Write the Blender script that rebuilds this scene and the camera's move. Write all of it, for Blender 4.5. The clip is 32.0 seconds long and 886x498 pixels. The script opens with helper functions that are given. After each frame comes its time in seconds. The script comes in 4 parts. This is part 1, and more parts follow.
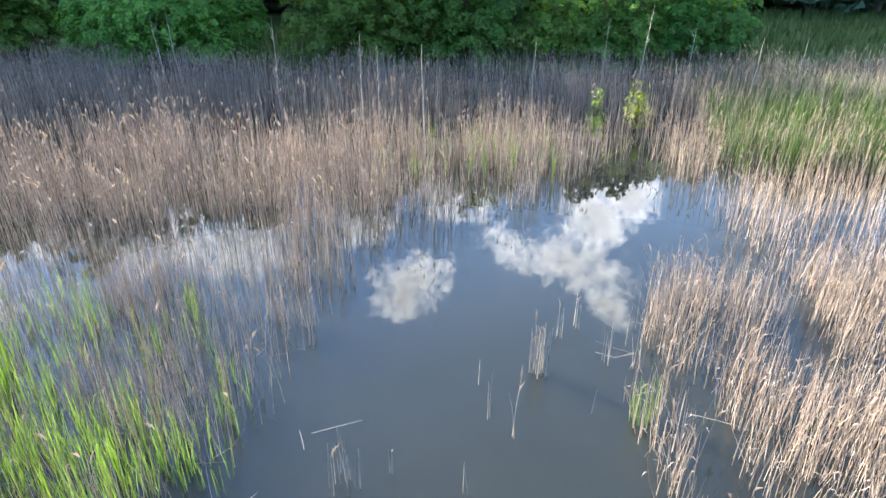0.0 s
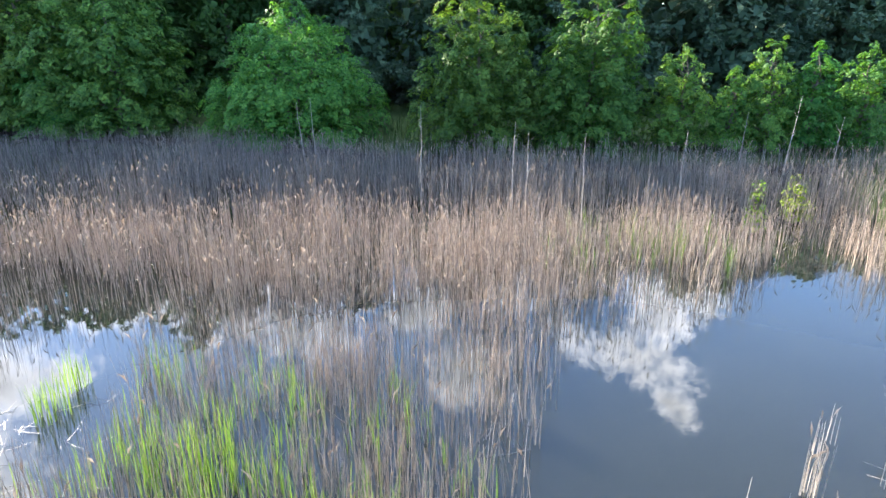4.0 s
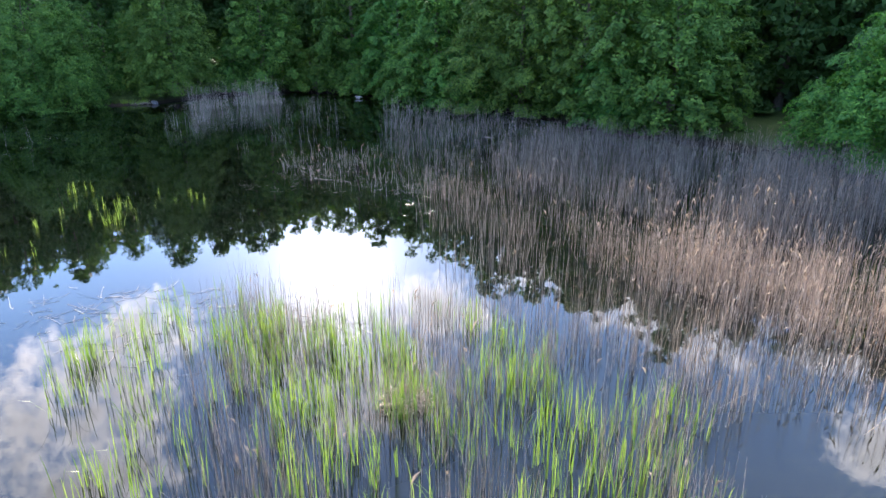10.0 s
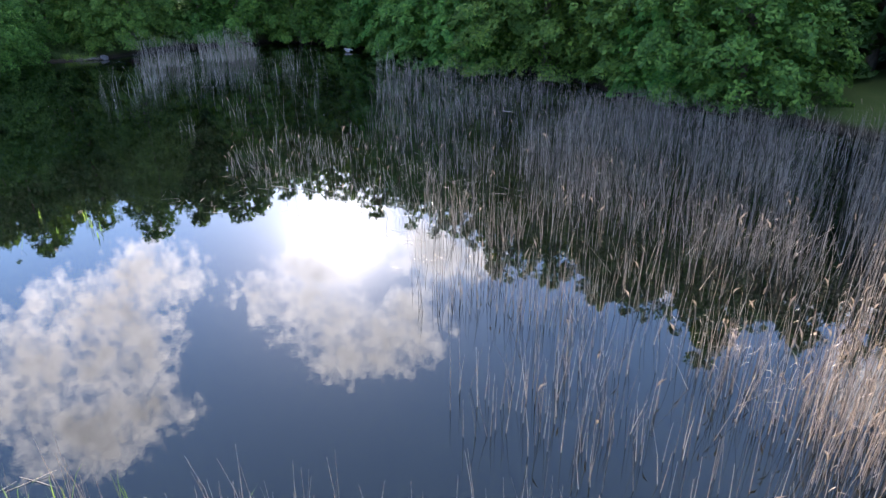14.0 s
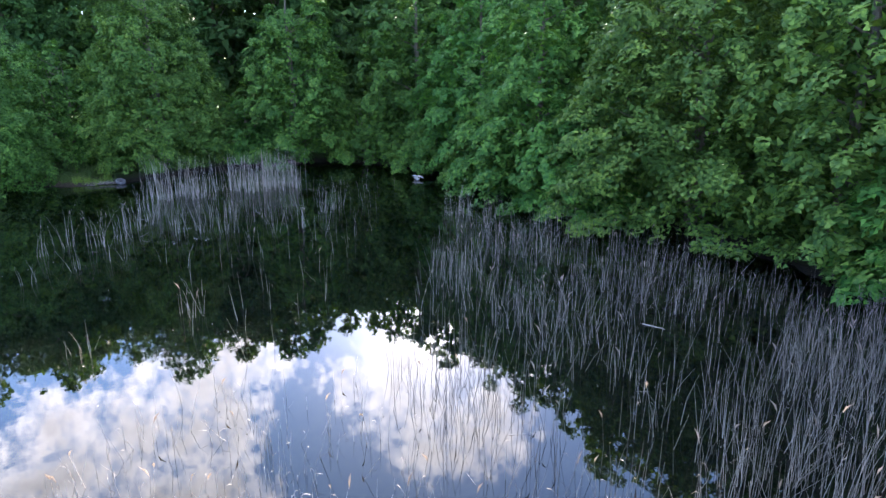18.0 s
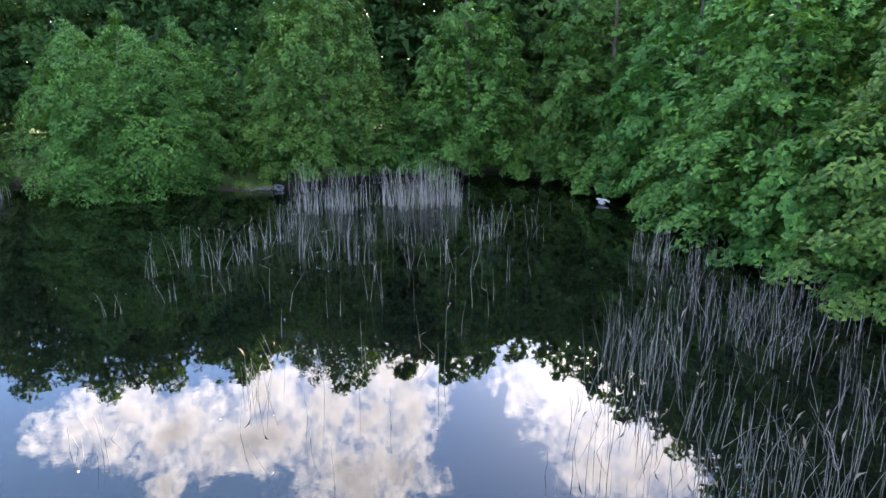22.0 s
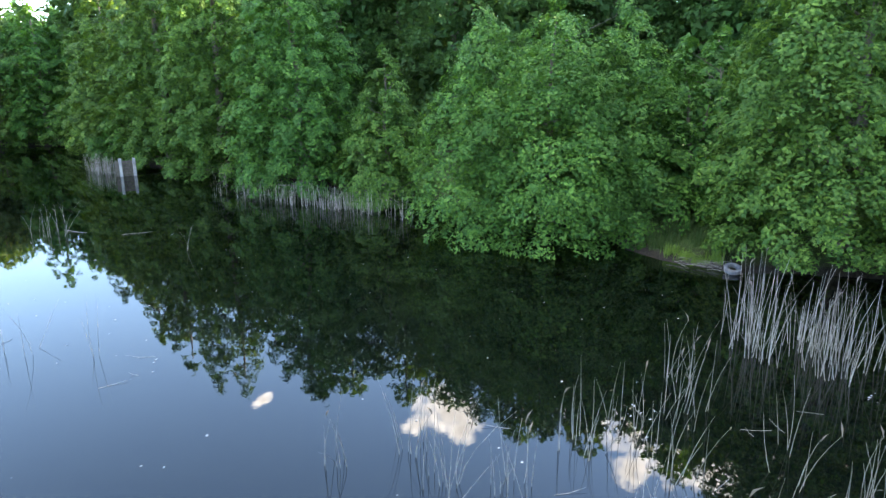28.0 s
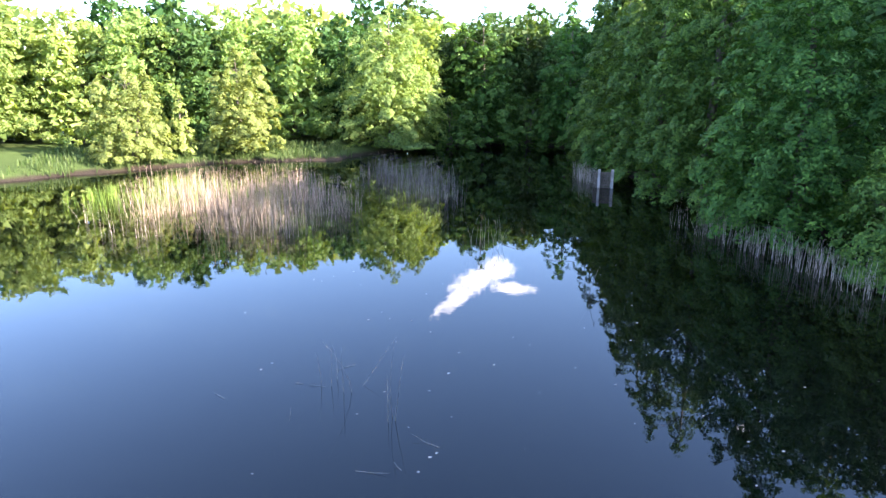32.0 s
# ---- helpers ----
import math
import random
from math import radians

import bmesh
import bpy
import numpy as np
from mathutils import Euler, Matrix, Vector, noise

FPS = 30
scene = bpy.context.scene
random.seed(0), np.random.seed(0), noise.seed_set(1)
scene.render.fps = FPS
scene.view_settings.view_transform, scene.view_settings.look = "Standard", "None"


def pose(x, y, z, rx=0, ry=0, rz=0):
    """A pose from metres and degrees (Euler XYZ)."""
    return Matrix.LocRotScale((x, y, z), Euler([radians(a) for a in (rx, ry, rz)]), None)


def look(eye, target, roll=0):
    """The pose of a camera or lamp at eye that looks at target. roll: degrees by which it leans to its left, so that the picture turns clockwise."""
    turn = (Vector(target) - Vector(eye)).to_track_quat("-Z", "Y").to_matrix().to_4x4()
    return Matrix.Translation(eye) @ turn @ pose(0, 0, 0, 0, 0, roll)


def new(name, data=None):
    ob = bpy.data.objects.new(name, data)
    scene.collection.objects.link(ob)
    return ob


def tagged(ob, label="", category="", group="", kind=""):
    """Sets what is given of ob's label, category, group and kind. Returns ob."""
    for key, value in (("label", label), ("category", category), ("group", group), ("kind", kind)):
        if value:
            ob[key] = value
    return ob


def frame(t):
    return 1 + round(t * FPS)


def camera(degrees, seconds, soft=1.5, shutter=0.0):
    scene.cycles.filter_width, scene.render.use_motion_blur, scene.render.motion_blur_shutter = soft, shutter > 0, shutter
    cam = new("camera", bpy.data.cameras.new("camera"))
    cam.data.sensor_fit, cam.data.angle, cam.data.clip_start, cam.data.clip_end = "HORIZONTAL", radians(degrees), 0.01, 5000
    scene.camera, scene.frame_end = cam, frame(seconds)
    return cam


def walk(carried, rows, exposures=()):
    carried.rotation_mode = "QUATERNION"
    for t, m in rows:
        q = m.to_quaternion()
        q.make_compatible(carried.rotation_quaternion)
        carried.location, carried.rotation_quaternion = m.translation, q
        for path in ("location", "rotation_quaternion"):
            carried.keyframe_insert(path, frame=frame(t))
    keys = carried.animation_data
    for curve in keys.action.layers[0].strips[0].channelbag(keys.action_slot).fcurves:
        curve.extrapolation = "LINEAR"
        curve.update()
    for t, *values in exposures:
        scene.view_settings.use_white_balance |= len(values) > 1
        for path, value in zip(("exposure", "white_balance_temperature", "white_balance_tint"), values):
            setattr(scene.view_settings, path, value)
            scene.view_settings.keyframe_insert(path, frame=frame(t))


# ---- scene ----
cam = camera(70.40, 32.0)
PATH = [
    (0.0, pose(0.00, -0.00, 6.58, 63.45, 0.00, 0.00)),
    (0.5, pose(0.17, 0.26, 6.55, 65.71, 0.00, 0.02)),
    (1.0, pose(0.30, 0.47, 6.52, 68.06, 0.00, 0.00)),
    (1.5, pose(0.39, 0.67, 6.50, 70.37, 0.00, -0.01)),
    (2.0, pose(0.39, 0.83, 6.47, 71.08, 0.00, -0.06)),
    (2.5, pose(0.09, 1.02, 6.45, 71.07, 0.00, 0.01)),
    (4.5, pose(-4.18, 0.31, 6.40, 71.38, 0.00, 9.29)),
    (5.0, pose(-5.25, 0.43, 6.42, 71.37, 0.00, 13.14)),
    (5.5, pose(-6.20, 0.45, 6.44, 71.26, 0.00, 19.27)),
    (6.0, pose(-7.02, 0.43, 6.49, 71.22, 0.00, 27.00)),
    (6.5, pose(-7.70, 0.40, 6.56, 71.15, 0.00, 33.79)),
    (7.0, pose(-8.37, 0.47, 6.57, 71.12, 0.00, 38.16)),
    (7.5, pose(-8.95, 0.61, 6.58, 71.61, 0.00, 41.50)),
    (8.0, pose(-9.48, 0.76, 6.58, 74.55, 0.00, 42.57)),
    (8.5, pose(-9.95, 0.95, 6.57, 76.71, 0.00, 43.29)),
    (9.0, pose(-10.40, 1.17, 6.55, 76.32, 0.00, 43.44)),
    (9.5, pose(-10.80, 1.38, 6.52, 73.46, 0.00, 43.57)),
    (10.0, pose(-11.17, 1.60, 6.50, 70.43, 0.00, 43.68)),
    (10.5, pose(-11.51, 1.80, 6.50, 67.41, 0.00, 43.77)),
    (11.0, pose(-11.83, 2.02, 6.48, 64.76, 0.00, 43.85)),
    (11.5, pose(-12.22, 2.37, 6.48, 64.57, 0.00, 43.83)),
    (12.0, pose(-12.86, 2.96, 6.48, 64.58, 0.00, 43.79)),
    (12.5, pose(-13.64, 3.75, 6.49, 64.63, 0.00, 43.73)),
    (13.0, pose(-14.62, 4.74, 6.54, 64.58, 0.00, 43.64)),
    (13.5, pose(-15.69, 6.03, 6.61, 64.85, 0.00, 43.82)),
    (15.5, pose(-22.22, 12.65, 6.59, 70.19, 0.00, 44.10)),
    (16.0, pose(-23.32, 13.82, 6.63, 73.15, 0.00, 44.04)),
    (16.5, pose(-24.37, 14.96, 6.68, 74.02, 0.00, 44.76)),
    (17.0, pose(-25.31, 15.95, 6.71, 73.95, 0.00, 47.87)),
    (17.5, pose(-26.14, 16.85, 6.70, 73.93, 0.00, 49.72)),
    (18.0, pose(-26.87, 17.61, 6.68, 73.96, 0.00, 52.73)),
    (18.5, pose(-27.54, 18.40, 6.65, 74.01, 0.00, 56.17)),
    (19.0, pose(-28.17, 19.09, 6.60, 74.11, 0.00, 59.48)),
    (19.5, pose(-28.80, 19.74, 6.56, 74.16, 0.00, 63.64)),
    (20.0, pose(-29.36, 20.29, 6.51, 74.23, 0.00, 66.38)),
    (20.5, pose(-29.89, 20.56, 6.44, 74.30, 0.00, 68.13)),
    (21.0, pose(-30.47, 20.88, 6.38, 74.40, 0.00, 69.23)),
    (21.5, pose(-31.14, 21.22, 6.34, 74.48, 0.00, 69.92)),
    (22.0, pose(-32.00, 21.61, 6.33, 74.52, 0.00, 70.15)),
    (22.5, pose(-33.08, 22.20, 6.35, 74.46, 0.00, 71.47)),
    (23.0, pose(-34.18, 22.71, 6.36, 74.41, 0.00, 75.28)),
    (23.5, pose(-35.31, 23.13, 6.36, 74.44, 0.00, 78.49)),
    (24.0, pose(-36.53, 23.61, 6.35, 74.48, 0.00, 80.33)),
    (24.5, pose(-37.78, 23.90, 6.33, 74.50, 0.00, 82.54)),
    (25.0, pose(-38.99, 24.26, 6.34, 74.54, 0.00, 85.00)),
    (25.5, pose(-40.25, 24.52, 6.34, 74.54, 0.00, 89.58)),
    (26.0, pose(-41.56, 24.72, 6.34, 74.56, 0.00, 98.17)),
    (26.5, pose(-42.78, 24.94, 6.32, 74.63, 0.00, 104.94)),
    (28.5, pose(-46.83, 25.04, 6.33, 75.00, 0.00, 121.03)),
    (29.0, pose(-47.64, 24.97, 6.35, 75.15, 0.00, 128.62)),
    (29.5, pose(-48.48, 24.79, 6.36, 75.23, 0.00, 139.11)),
    (30.0, pose(-49.53, 24.51, 6.43, 75.21, 0.00, 146.19)),
    (30.5, pose(-50.37, 24.24, 6.50, 75.19, 0.00, 150.35)),
    (31.0, pose(-51.00, 23.88, 6.58, 75.18, 0.00, 154.17)),
    (31.5, pose(-51.58, 23.50, 6.65, 75.15, 0.00, 157.66)),
    (32.0, pose(-52.08, 22.98, 6.70, 75.13, 0.00, 162.43)),
]
walk(cam, PATH, exposures=[(0.0, 2.72, 6400, 12), (2.5, 2.90, 6400, 12), (5.0, 2.75, 6250, 16), (9.0, 2.74, 6250, 20), (11.0, 2.55, 6650, 18), (12.5, 2.50, 6650, 19), (16.0, 3.0, 6500, 20), (20.0, 3.25, 6750, 22),
                               (24.0, 3.38, 7300, 18), (26.0, 3.2, 6300, 20), (26.5, 3.2, 5900, 17), (28.5, 3.78, 8100, 13), (29.0, 3.70, 8100, 14), (30.0, 3.28, 7300, 19), (32.0, 2.98, 6550, 23)])

# ---- sky, clouds and sun ----
SUN_AZ, SUN_EL = 54.0, 23.3


def heading(az, el):
    """Unit vector: az degrees to the left of +y, el degrees above the horizon."""
    a, e = radians(az), radians(el)
    return Vector((-math.sin(a) * math.cos(e), math.cos(a) * math.cos(e), math.sin(e)))


SUN_DIR = heading(SUN_AZ, SUN_EL)
world = bpy.data.worlds.new("sky")
scene.world = world
world.use_nodes = True
wn, wl = world.node_tree.nodes, world.node_tree.links
wn.clear()


def wnode(kind):
    return wn.new(kind)


def wmath(op, a, b=None, clamp=False):
    n = wnode("ShaderNodeMath")
    n.operation = op
    n.use_clamp = clamp
    for i, v in enumerate((a, b)):
        if v is None:
            continue
        if isinstance(v, (int, float)):
            n.inputs[i].default_value = v
        else:
            wl.new(v, n.inputs[i])
    return n.outputs[0]


def build_sky():
    sky = wnode("ShaderNodeTexSky")
    sky.sky_type = "NISHITA"
    sky.sun_disc = False
    sky.sun_elevation = radians(SUN_EL)
    sky.sun_rotation = radians(360 - SUN_AZ)
    sky.altitude = 100
    sky.air_density = 1.0
    sky.dust_density = 0.1
    sky.ozone_density = 4.0
    tc = wnode("ShaderNodeTexCoord")
    direction = tc.outputs["Generated"]

    def lobe(v):
        n = wnode("ShaderNodeVectorMath")
        n.operation = "DOT_PRODUCT"
        wl.new(direction, n.inputs[0])
        n.inputs[1].default_value = v
        return n.outputs["Value"]

    # clouds: heaps at their headings, and unseen fill heaps, broken up by noise
    total = None

    def heap(az, el, wide, high, tilt):
        c = heading(az, el)
        right = c.cross(Vector((0, 0, 1))).normalized()
        up = right.cross(c)
        ct, st = math.cos(radians(tilt)), math.sin(radians(tilt))
        u = wmath("DIVIDE", lobe(right * ct + up * st), math.sin(radians(wide)))
        v = wmath("DIVIDE", lobe(up * ct - right * st), math.sin(radians(high)))
        return wmath("SUBTRACT", 1.0, wmath("ADD", wmath("MULTIPLY", u, u), wmath("MULTIPLY", v, v)))

    for cloud_shape in CLOUDS:
        m = wmath("MAXIMUM", heap(*cloud_shape), -3.0)
        total = m if total is None else wmath("MAXIMUM", total, m)
    # blue gaps torn in the cloud bank
    for gap in GAPS:
        m = wmath("MAXIMUM", wmath("MULTIPLY", heap(*gap), -2.4), -2.4)
        total = wmath("MINIMUM", total, m)
    noise_1 = wnode("ShaderNodeTexNoise")
    noise_1.noise_dimensions = "3D"
    wl.new(direction, noise_1.inputs["Vector"])
    noise_1.inputs["Scale"].default_value = 11.0
    noise_1.inputs["Detail"].default_value = 9.0
    noise_1.inputs["Roughness"].default_value = 0.58
    noise_2 = wnode("ShaderNodeTexNoise")
    noise_2.noise_dimensions = "3D"
    wl.new(direction, noise_2.inputs["Vector"])
    noise_2.inputs["Scale"].default_value = 38.0
    noise_2.inputs["Detail"].default_value = 7.0
    noise_2.inputs["Roughness"].default_value = 0.6
    noise_3 = wnode("ShaderNodeTexNoise")
    noise_3.noise_dimensions = "3D"
    wl.new(direction, noise_3.inputs["Vector"])
    noise_3.inputs["Scale"].default_value = 110.0
    noise_3.inputs["Detail"].default_value = 6.0
    fine = wmath("MULTIPLY", wmath("SUBTRACT", noise_3.outputs[0], 0.5), 1.7)
    ragged = wmath("ADD", wmath("MULTIPLY", wmath("SUBTRACT", noise_1.outputs[0], 0.5), 3.8), wmath("MULTIPLY", wmath("SUBTRACT", noise_2.outputs[0], 0.5), 3.3))
    dens = wmath("ADD", wmath("ADD", wmath("MULTIPLY", total, 0.95), fine), ragged)
    mask = wmath("MULTIPLY", wmath("ADD", dens, 0.34), 0.75, clamp=True)
    soft_dens = wmath("ADD", wmath("MULTIPLY", total, 0.7), wmath("MULTIPLY", wmath("SUBTRACT", noise_1.outputs[0], 0.5), 3.0))
    thick = wmath("MULTIPLY", wmath("SUBTRACT", soft_dens, 0.10), 0.95, clamp=True)
    # thick cloud bodies are greyer, and the side near the sun is brighter
    sun_d = wmath("MAXIMUM", lobe(SUN_DIR), 0.0)
    glow = wmath("MULTIPLY", wmath("POWER", sun_d, 60.0), CLOUD_GLOW)
    halo = wmath("ADD", wmath("MULTIPLY", wmath("POWER", sun_d, 420.0), SUN_HALO * 0.30), wmath("MULTIPLY", wmath("POWER", sun_d, 80.0), SUN_HALO * 0.08))
    lum = wmath("ADD", wmath("SUBTRACT", CLOUD_LIGHT, wmath("MULTIPLY", thick, CLOUD_LIGHT * 0.62)), glow)
    cloud = wnode("ShaderNodeMix")
    cloud.data_type = "RGBA"
    cloud.inputs["Factor"].default_value = 0.0
    cloud.inputs["A"].default_value = (0.94, 0.975, 1.03, 1)
    scale = wnode("ShaderNodeVectorMath")
    scale.operation = "SCALE"
    wl.new(cloud.outputs["Result"], scale.inputs[0])
    wl.new(lum, scale.inputs["Scale"])
    blue = wnode("ShaderNodeVectorMath")
    blue.operation = "SCALE"
    wl.new(sky.outputs[0], blue.inputs[0])
    blue.inputs["Scale"].default_value = SKY_STRENGTH
    haze = wnode("ShaderNodeVectorMath")
    haze.operation = "SCALE"
    haze.inputs[0].default_value = (1.0, 0.95, 0.86)
    wl.new(halo, haze.inputs["Scale"])
    add = wnode("ShaderNodeVectorMath")
    add.operation = "ADD"
    wl.new(blue.outputs[0], add.inputs[0])
    wl.new(haze.outputs[0], add.inputs[1])
    mix = wnode("ShaderNodeMix")
    mix.data_type = "RGBA"
    wl.new(mask, mix.inputs["Factor"])
    wl.new(add.outputs[0], mix.inputs["A"])
    wl.new(scale.outputs[0], mix.inputs["B"])
    bg = wnode("ShaderNodeBackground")
    wl.new(mix.outputs["Result"], bg.inputs["Color"])
    out = wnode("ShaderNodeOutputWorld")
    wl.new(bg.outputs[0], out.inputs["Surface"])


SKY_STRENGTH, CLOUD_LIGHT, CLOUD_GLOW, SUN_HALO = 0.13, 1.42, 0.5, 6.0
# azimuth to the left of +y, elevation, half width, half height, tilt, in degrees
NORTH_CLOUDS = [(3.4, 29.7, 4.3, 2.4, -20), (-11.5, 26.8, 6.0, 2.6, 8), (-14.6, 23.3, 3.2, 3.2, 0), (-17.4, 20.5, 2.6, 2.4, 0), (-17.2, 30.9, 2.0, 1.2, 30), (22, 24.0, 8, 3.2, 12), (8.1, 23.7, 3.2, 2.6, 0),
                (34, 21.5, 5.0, 1.8, 0), (-1.5, 22.5, 3.2, 1.8, 0), (16.5, 26.2, 2.4, 1.4, 20)]
WEST_CLOUDS = [(78, 28.5, 7, 5.6, 0), (88, 29.5, 7, 4.8, 0), (79, 35, 6.5, 3.4, 0), (71.5, 24.6, 4.2, 3.2, 30), (101, 27.2, 4.6, 3.0, 10), (96, 29.4, 4.2, 1.7, -20),
               (57, 30, 6.2, 3.2, 20), (51, 33, 5.4, 3.2, 0), (62.5, 27.2, 2.6, 1.8, 0), (45, 25.2, 5.6, 2.8, 0), (47, 30, 3.2, 2.6, 0), (57, 26.0, 4.0, 1.6, 20)]
SOUTH_CLOUDS = [(97.4, 33.2, 1.5, 1.3, -25), (115.6, 29.6, 2.6, 2.0, 40), (114.4, 31.3, 1.4, 1.0, 0), (118.4, 30.6, 1.6, 0.7, -20), (133.9, 27.5, 0.9, 0.4, -20),
                (158.9, 17.4, 2.5, 1.3, -28), (161.0, 19.3, 2.3, 0.65, -36), (156.2, 18.3, 2.4, 0.5, 4), (157.4, 16.6, 1.6, 1.0, 0)]
# unseen clouds, mostly overhead, added to light the tree crowns from above
FILL_CLOUDS = [(-70, 64, 13, 10, 0), (70, 68, 12, 9, 0), (140, 63, 12, 9, 0), (-150, 62, 14, 10, 0), (-105, 46, 10, 6, 0), (20, 62, 8, 6, 0)]
CLOUDS = NORTH_CLOUDS + WEST_CLOUDS + SOUTH_CLOUDS + FILL_CLOUDS
GAPS = [(66.0, 34.4, 4.2, 2.6, 25), (59.5, 37.4, 5.0, 1.5, 0), (64.6, 29.6, 0.6, 2.2, 15), (64, 23.0, 3.0, 1.5, 0), (91.5, 35.0, 2.6, 1.9, 0), (38, 31, 3.0, 3.4, 0)]
build_sky()

sun_lamp = bpy.data.lights.new("sun", "SUN")
sun_lamp.energy, sun_lamp.angle, sun_lamp.color = 6.0, radians(0.53), (1.0, 0.88, 0.70)
sun = new("sun", sun_lamp)
sun.matrix_world = look((0, 0, 60), Vector((0, 0, 60)) - SUN_DIR)


# ---- materials ----
def material(name):
    m = bpy.data.materials.new(name)
    m.use_nodes = True
    nt = m.node_tree
    return m, nt.nodes, nt.links, nt.nodes["Principled BSDF"]


def ramp(nodes, links, source, stops):
    r = nodes.new("ShaderNodeValToRGB")
    e = r.color_ramp.elements
    while len(e) < len(stops):
        e.new(0.5)
    for el, (p, c) in zip(e, stops):
        el.position, el.color = p, (*c, 1)
    links.new(source, r.inputs[0])
    return r.outputs[0]


def noise_tex(nodes, links, scale, detail=4.0, vector=None, rough=0.55):
    n = nodes.new("ShaderNodeTexNoise")
    n.inputs["Scale"].default_value, n.inputs["Detail"].default_value, n.inputs["Roughness"].default_value = scale, detail, rough
    if vector is not None:
        links.new(vector, n.inputs["Vector"])
    return n.outputs[0]


def world_place(nodes):
    return nodes.new("ShaderNodeNewGeometry").outputs["Position"]


def mixed(nodes, links, fac, a, b, blend="MIX"):
    m = nodes.new("ShaderNodeMix")
    m.data_type, m.blend_type = "RGBA", blend
    for key, v in (("Factor", fac), ("A", a), ("B", b)):
        if isinstance(v, (int, float)):
            m.inputs[key].default_value = v
        elif isinstance(v, tuple):
            m.inputs[key].default_value = (*v, 1)
        else:
            links.new(v, m.inputs[key])
    return m.outputs["Result"]


def leaf_material(name, dark, light, glow=0.35):
    """Leaves: every leaf its own tone, broad drifts of colour over the crown, some light passing through."""
    m, n, l, b = material(name)
    geo = n.new("ShaderNodeNewGeometry")
    tone = ramp(n, l, geo.outputs["Random Per Island"], [(0.0, dark), (0.55, tuple((x + y) / 2 for x, y in zip(dark, light))), (1.0, light)])
    info = n.new("ShaderNodeObjectInfo")
    drift = noise_tex(n, l, 0.45, 3.0, geo.outputs["Position"])
    tone = mixed(n, l, drift, tone, tuple(c * 0.75 for c in dark))
    hue = n.new("ShaderNodeHueSaturation")
    mr = n.new("ShaderNodeMapRange")
    l.new(info.outputs["Random"], mr.inputs[0])
    mr.inputs[3].default_value, mr.inputs[4].default_value = 0.497, 0.534
    l.new(mr.outputs[0], hue.inputs["Hue"])
    vary = n.new("ShaderNodeMath")
    vary.operation = "MULTIPLY_ADD"
    l.new(noise_tex(n, l, 37.0, 0.0, info.outputs["Location"]), vary.inputs[0])
    vary.inputs[1].default_value, vary.inputs[2].default_value = 0.8, 0.68
    l.new(vary.outputs[0], hue.inputs["Value"])
    l.new(tone, hue.inputs["Color"])
    l.new(hue.outputs[0], b.inputs["Base Color"])
    b.inputs["Roughness"].default_value = 0.6
    b.inputs["Specular IOR Level"].default_value = 0.18
    tr = n.new("ShaderNodeBsdfTranslucent")
    sat = n.new("ShaderNodeMix")
    sat.data_type, sat.blend_type = "RGBA", "MULTIPLY"
    sat.inputs["Factor"].default_value = 1.0
    l.new(hue.outputs[0], sat.inputs["A"])
    sat.inputs["B"].default_value = (1.5, 1.35, 0.6, 1)
    l.new(sat.outputs["Result"], tr.inputs["Color"])
    mx = n.new("ShaderNodeMixShader")
    mx.inputs[0].default_value = glow
    l.new(b.outputs[0], mx.inputs[1])
    l.new(tr.outputs[0], mx.inputs[2])
    l.new(mx.outputs[0], n["Material Output"].inputs["Surface"])
    return m


def stalk_material(name, stops, rough=0.6, glow=0.2):
    m, n, l, b = material(name)
    geo = n.new("ShaderNodeNewGeometry")
    tone = ramp(n, l, geo.outputs["Random Per Island"], stops)
    drift = noise_tex(n, l, 0.25, 3.0, geo.outputs["Position"])
    streak = noise_tex(n, l, 9.0, 2.0, geo.outputs["Position"])
    tone = mixed(n, l, ramp(n, l, drift, [(0.4, (0, 0, 0)), (0.75, (0.4, 0.4, 0.4))]), tone, stops[0][1])
    tone = mixed(n, l, 0.2, tone, mixed(n, l, streak, stops[0][1], stops[-1][1]))
    l.new(tone, b.inputs["Base Color"])
    b.inputs["Roughness"].default_value = rough
    b.inputs["Specular IOR Level"].default_value = 0.35
    tr = n.new("ShaderNodeBsdfTranslucent")
    l.new(tone, tr.inputs["Color"])
    mx = n.new("ShaderNodeMixShader")
    mx.inputs[0].default_value = glow
    l.new(b.outputs[0], mx.inputs[1])
    l.new(tr.outputs[0], mx.inputs[2])
    l.new(mx.outputs[0], n["Material Output"].inputs["Surface"])
    return m


def bark_material(name, dark, light, scale=14.0):
    m, n, l, b = material(name)
    tc = n.new("ShaderNodeTexCoord")
    mp = n.new("ShaderNodeMapping")
    mp.inputs["Scale"].default_value = (1, 1, 0.25)
    l.new(tc.outputs["Object"], mp.inputs["Vector"])
    a = noise_tex(n, l, scale, 6.0, mp.outputs[0])
    l.new(ramp(n, l, a, [(0.3, dark), (0.7, light)]), b.inputs["Base Color"])
    bump = n.new("ShaderNodeBump")
    bump.inputs["Strength"].default_value = 0.6
    l.new(a, bump.inputs["Height"])
    l.new(bump.outputs[0], b.inputs["Normal"])
    b.inputs["Roughness"].default_value = 0.85
    return m


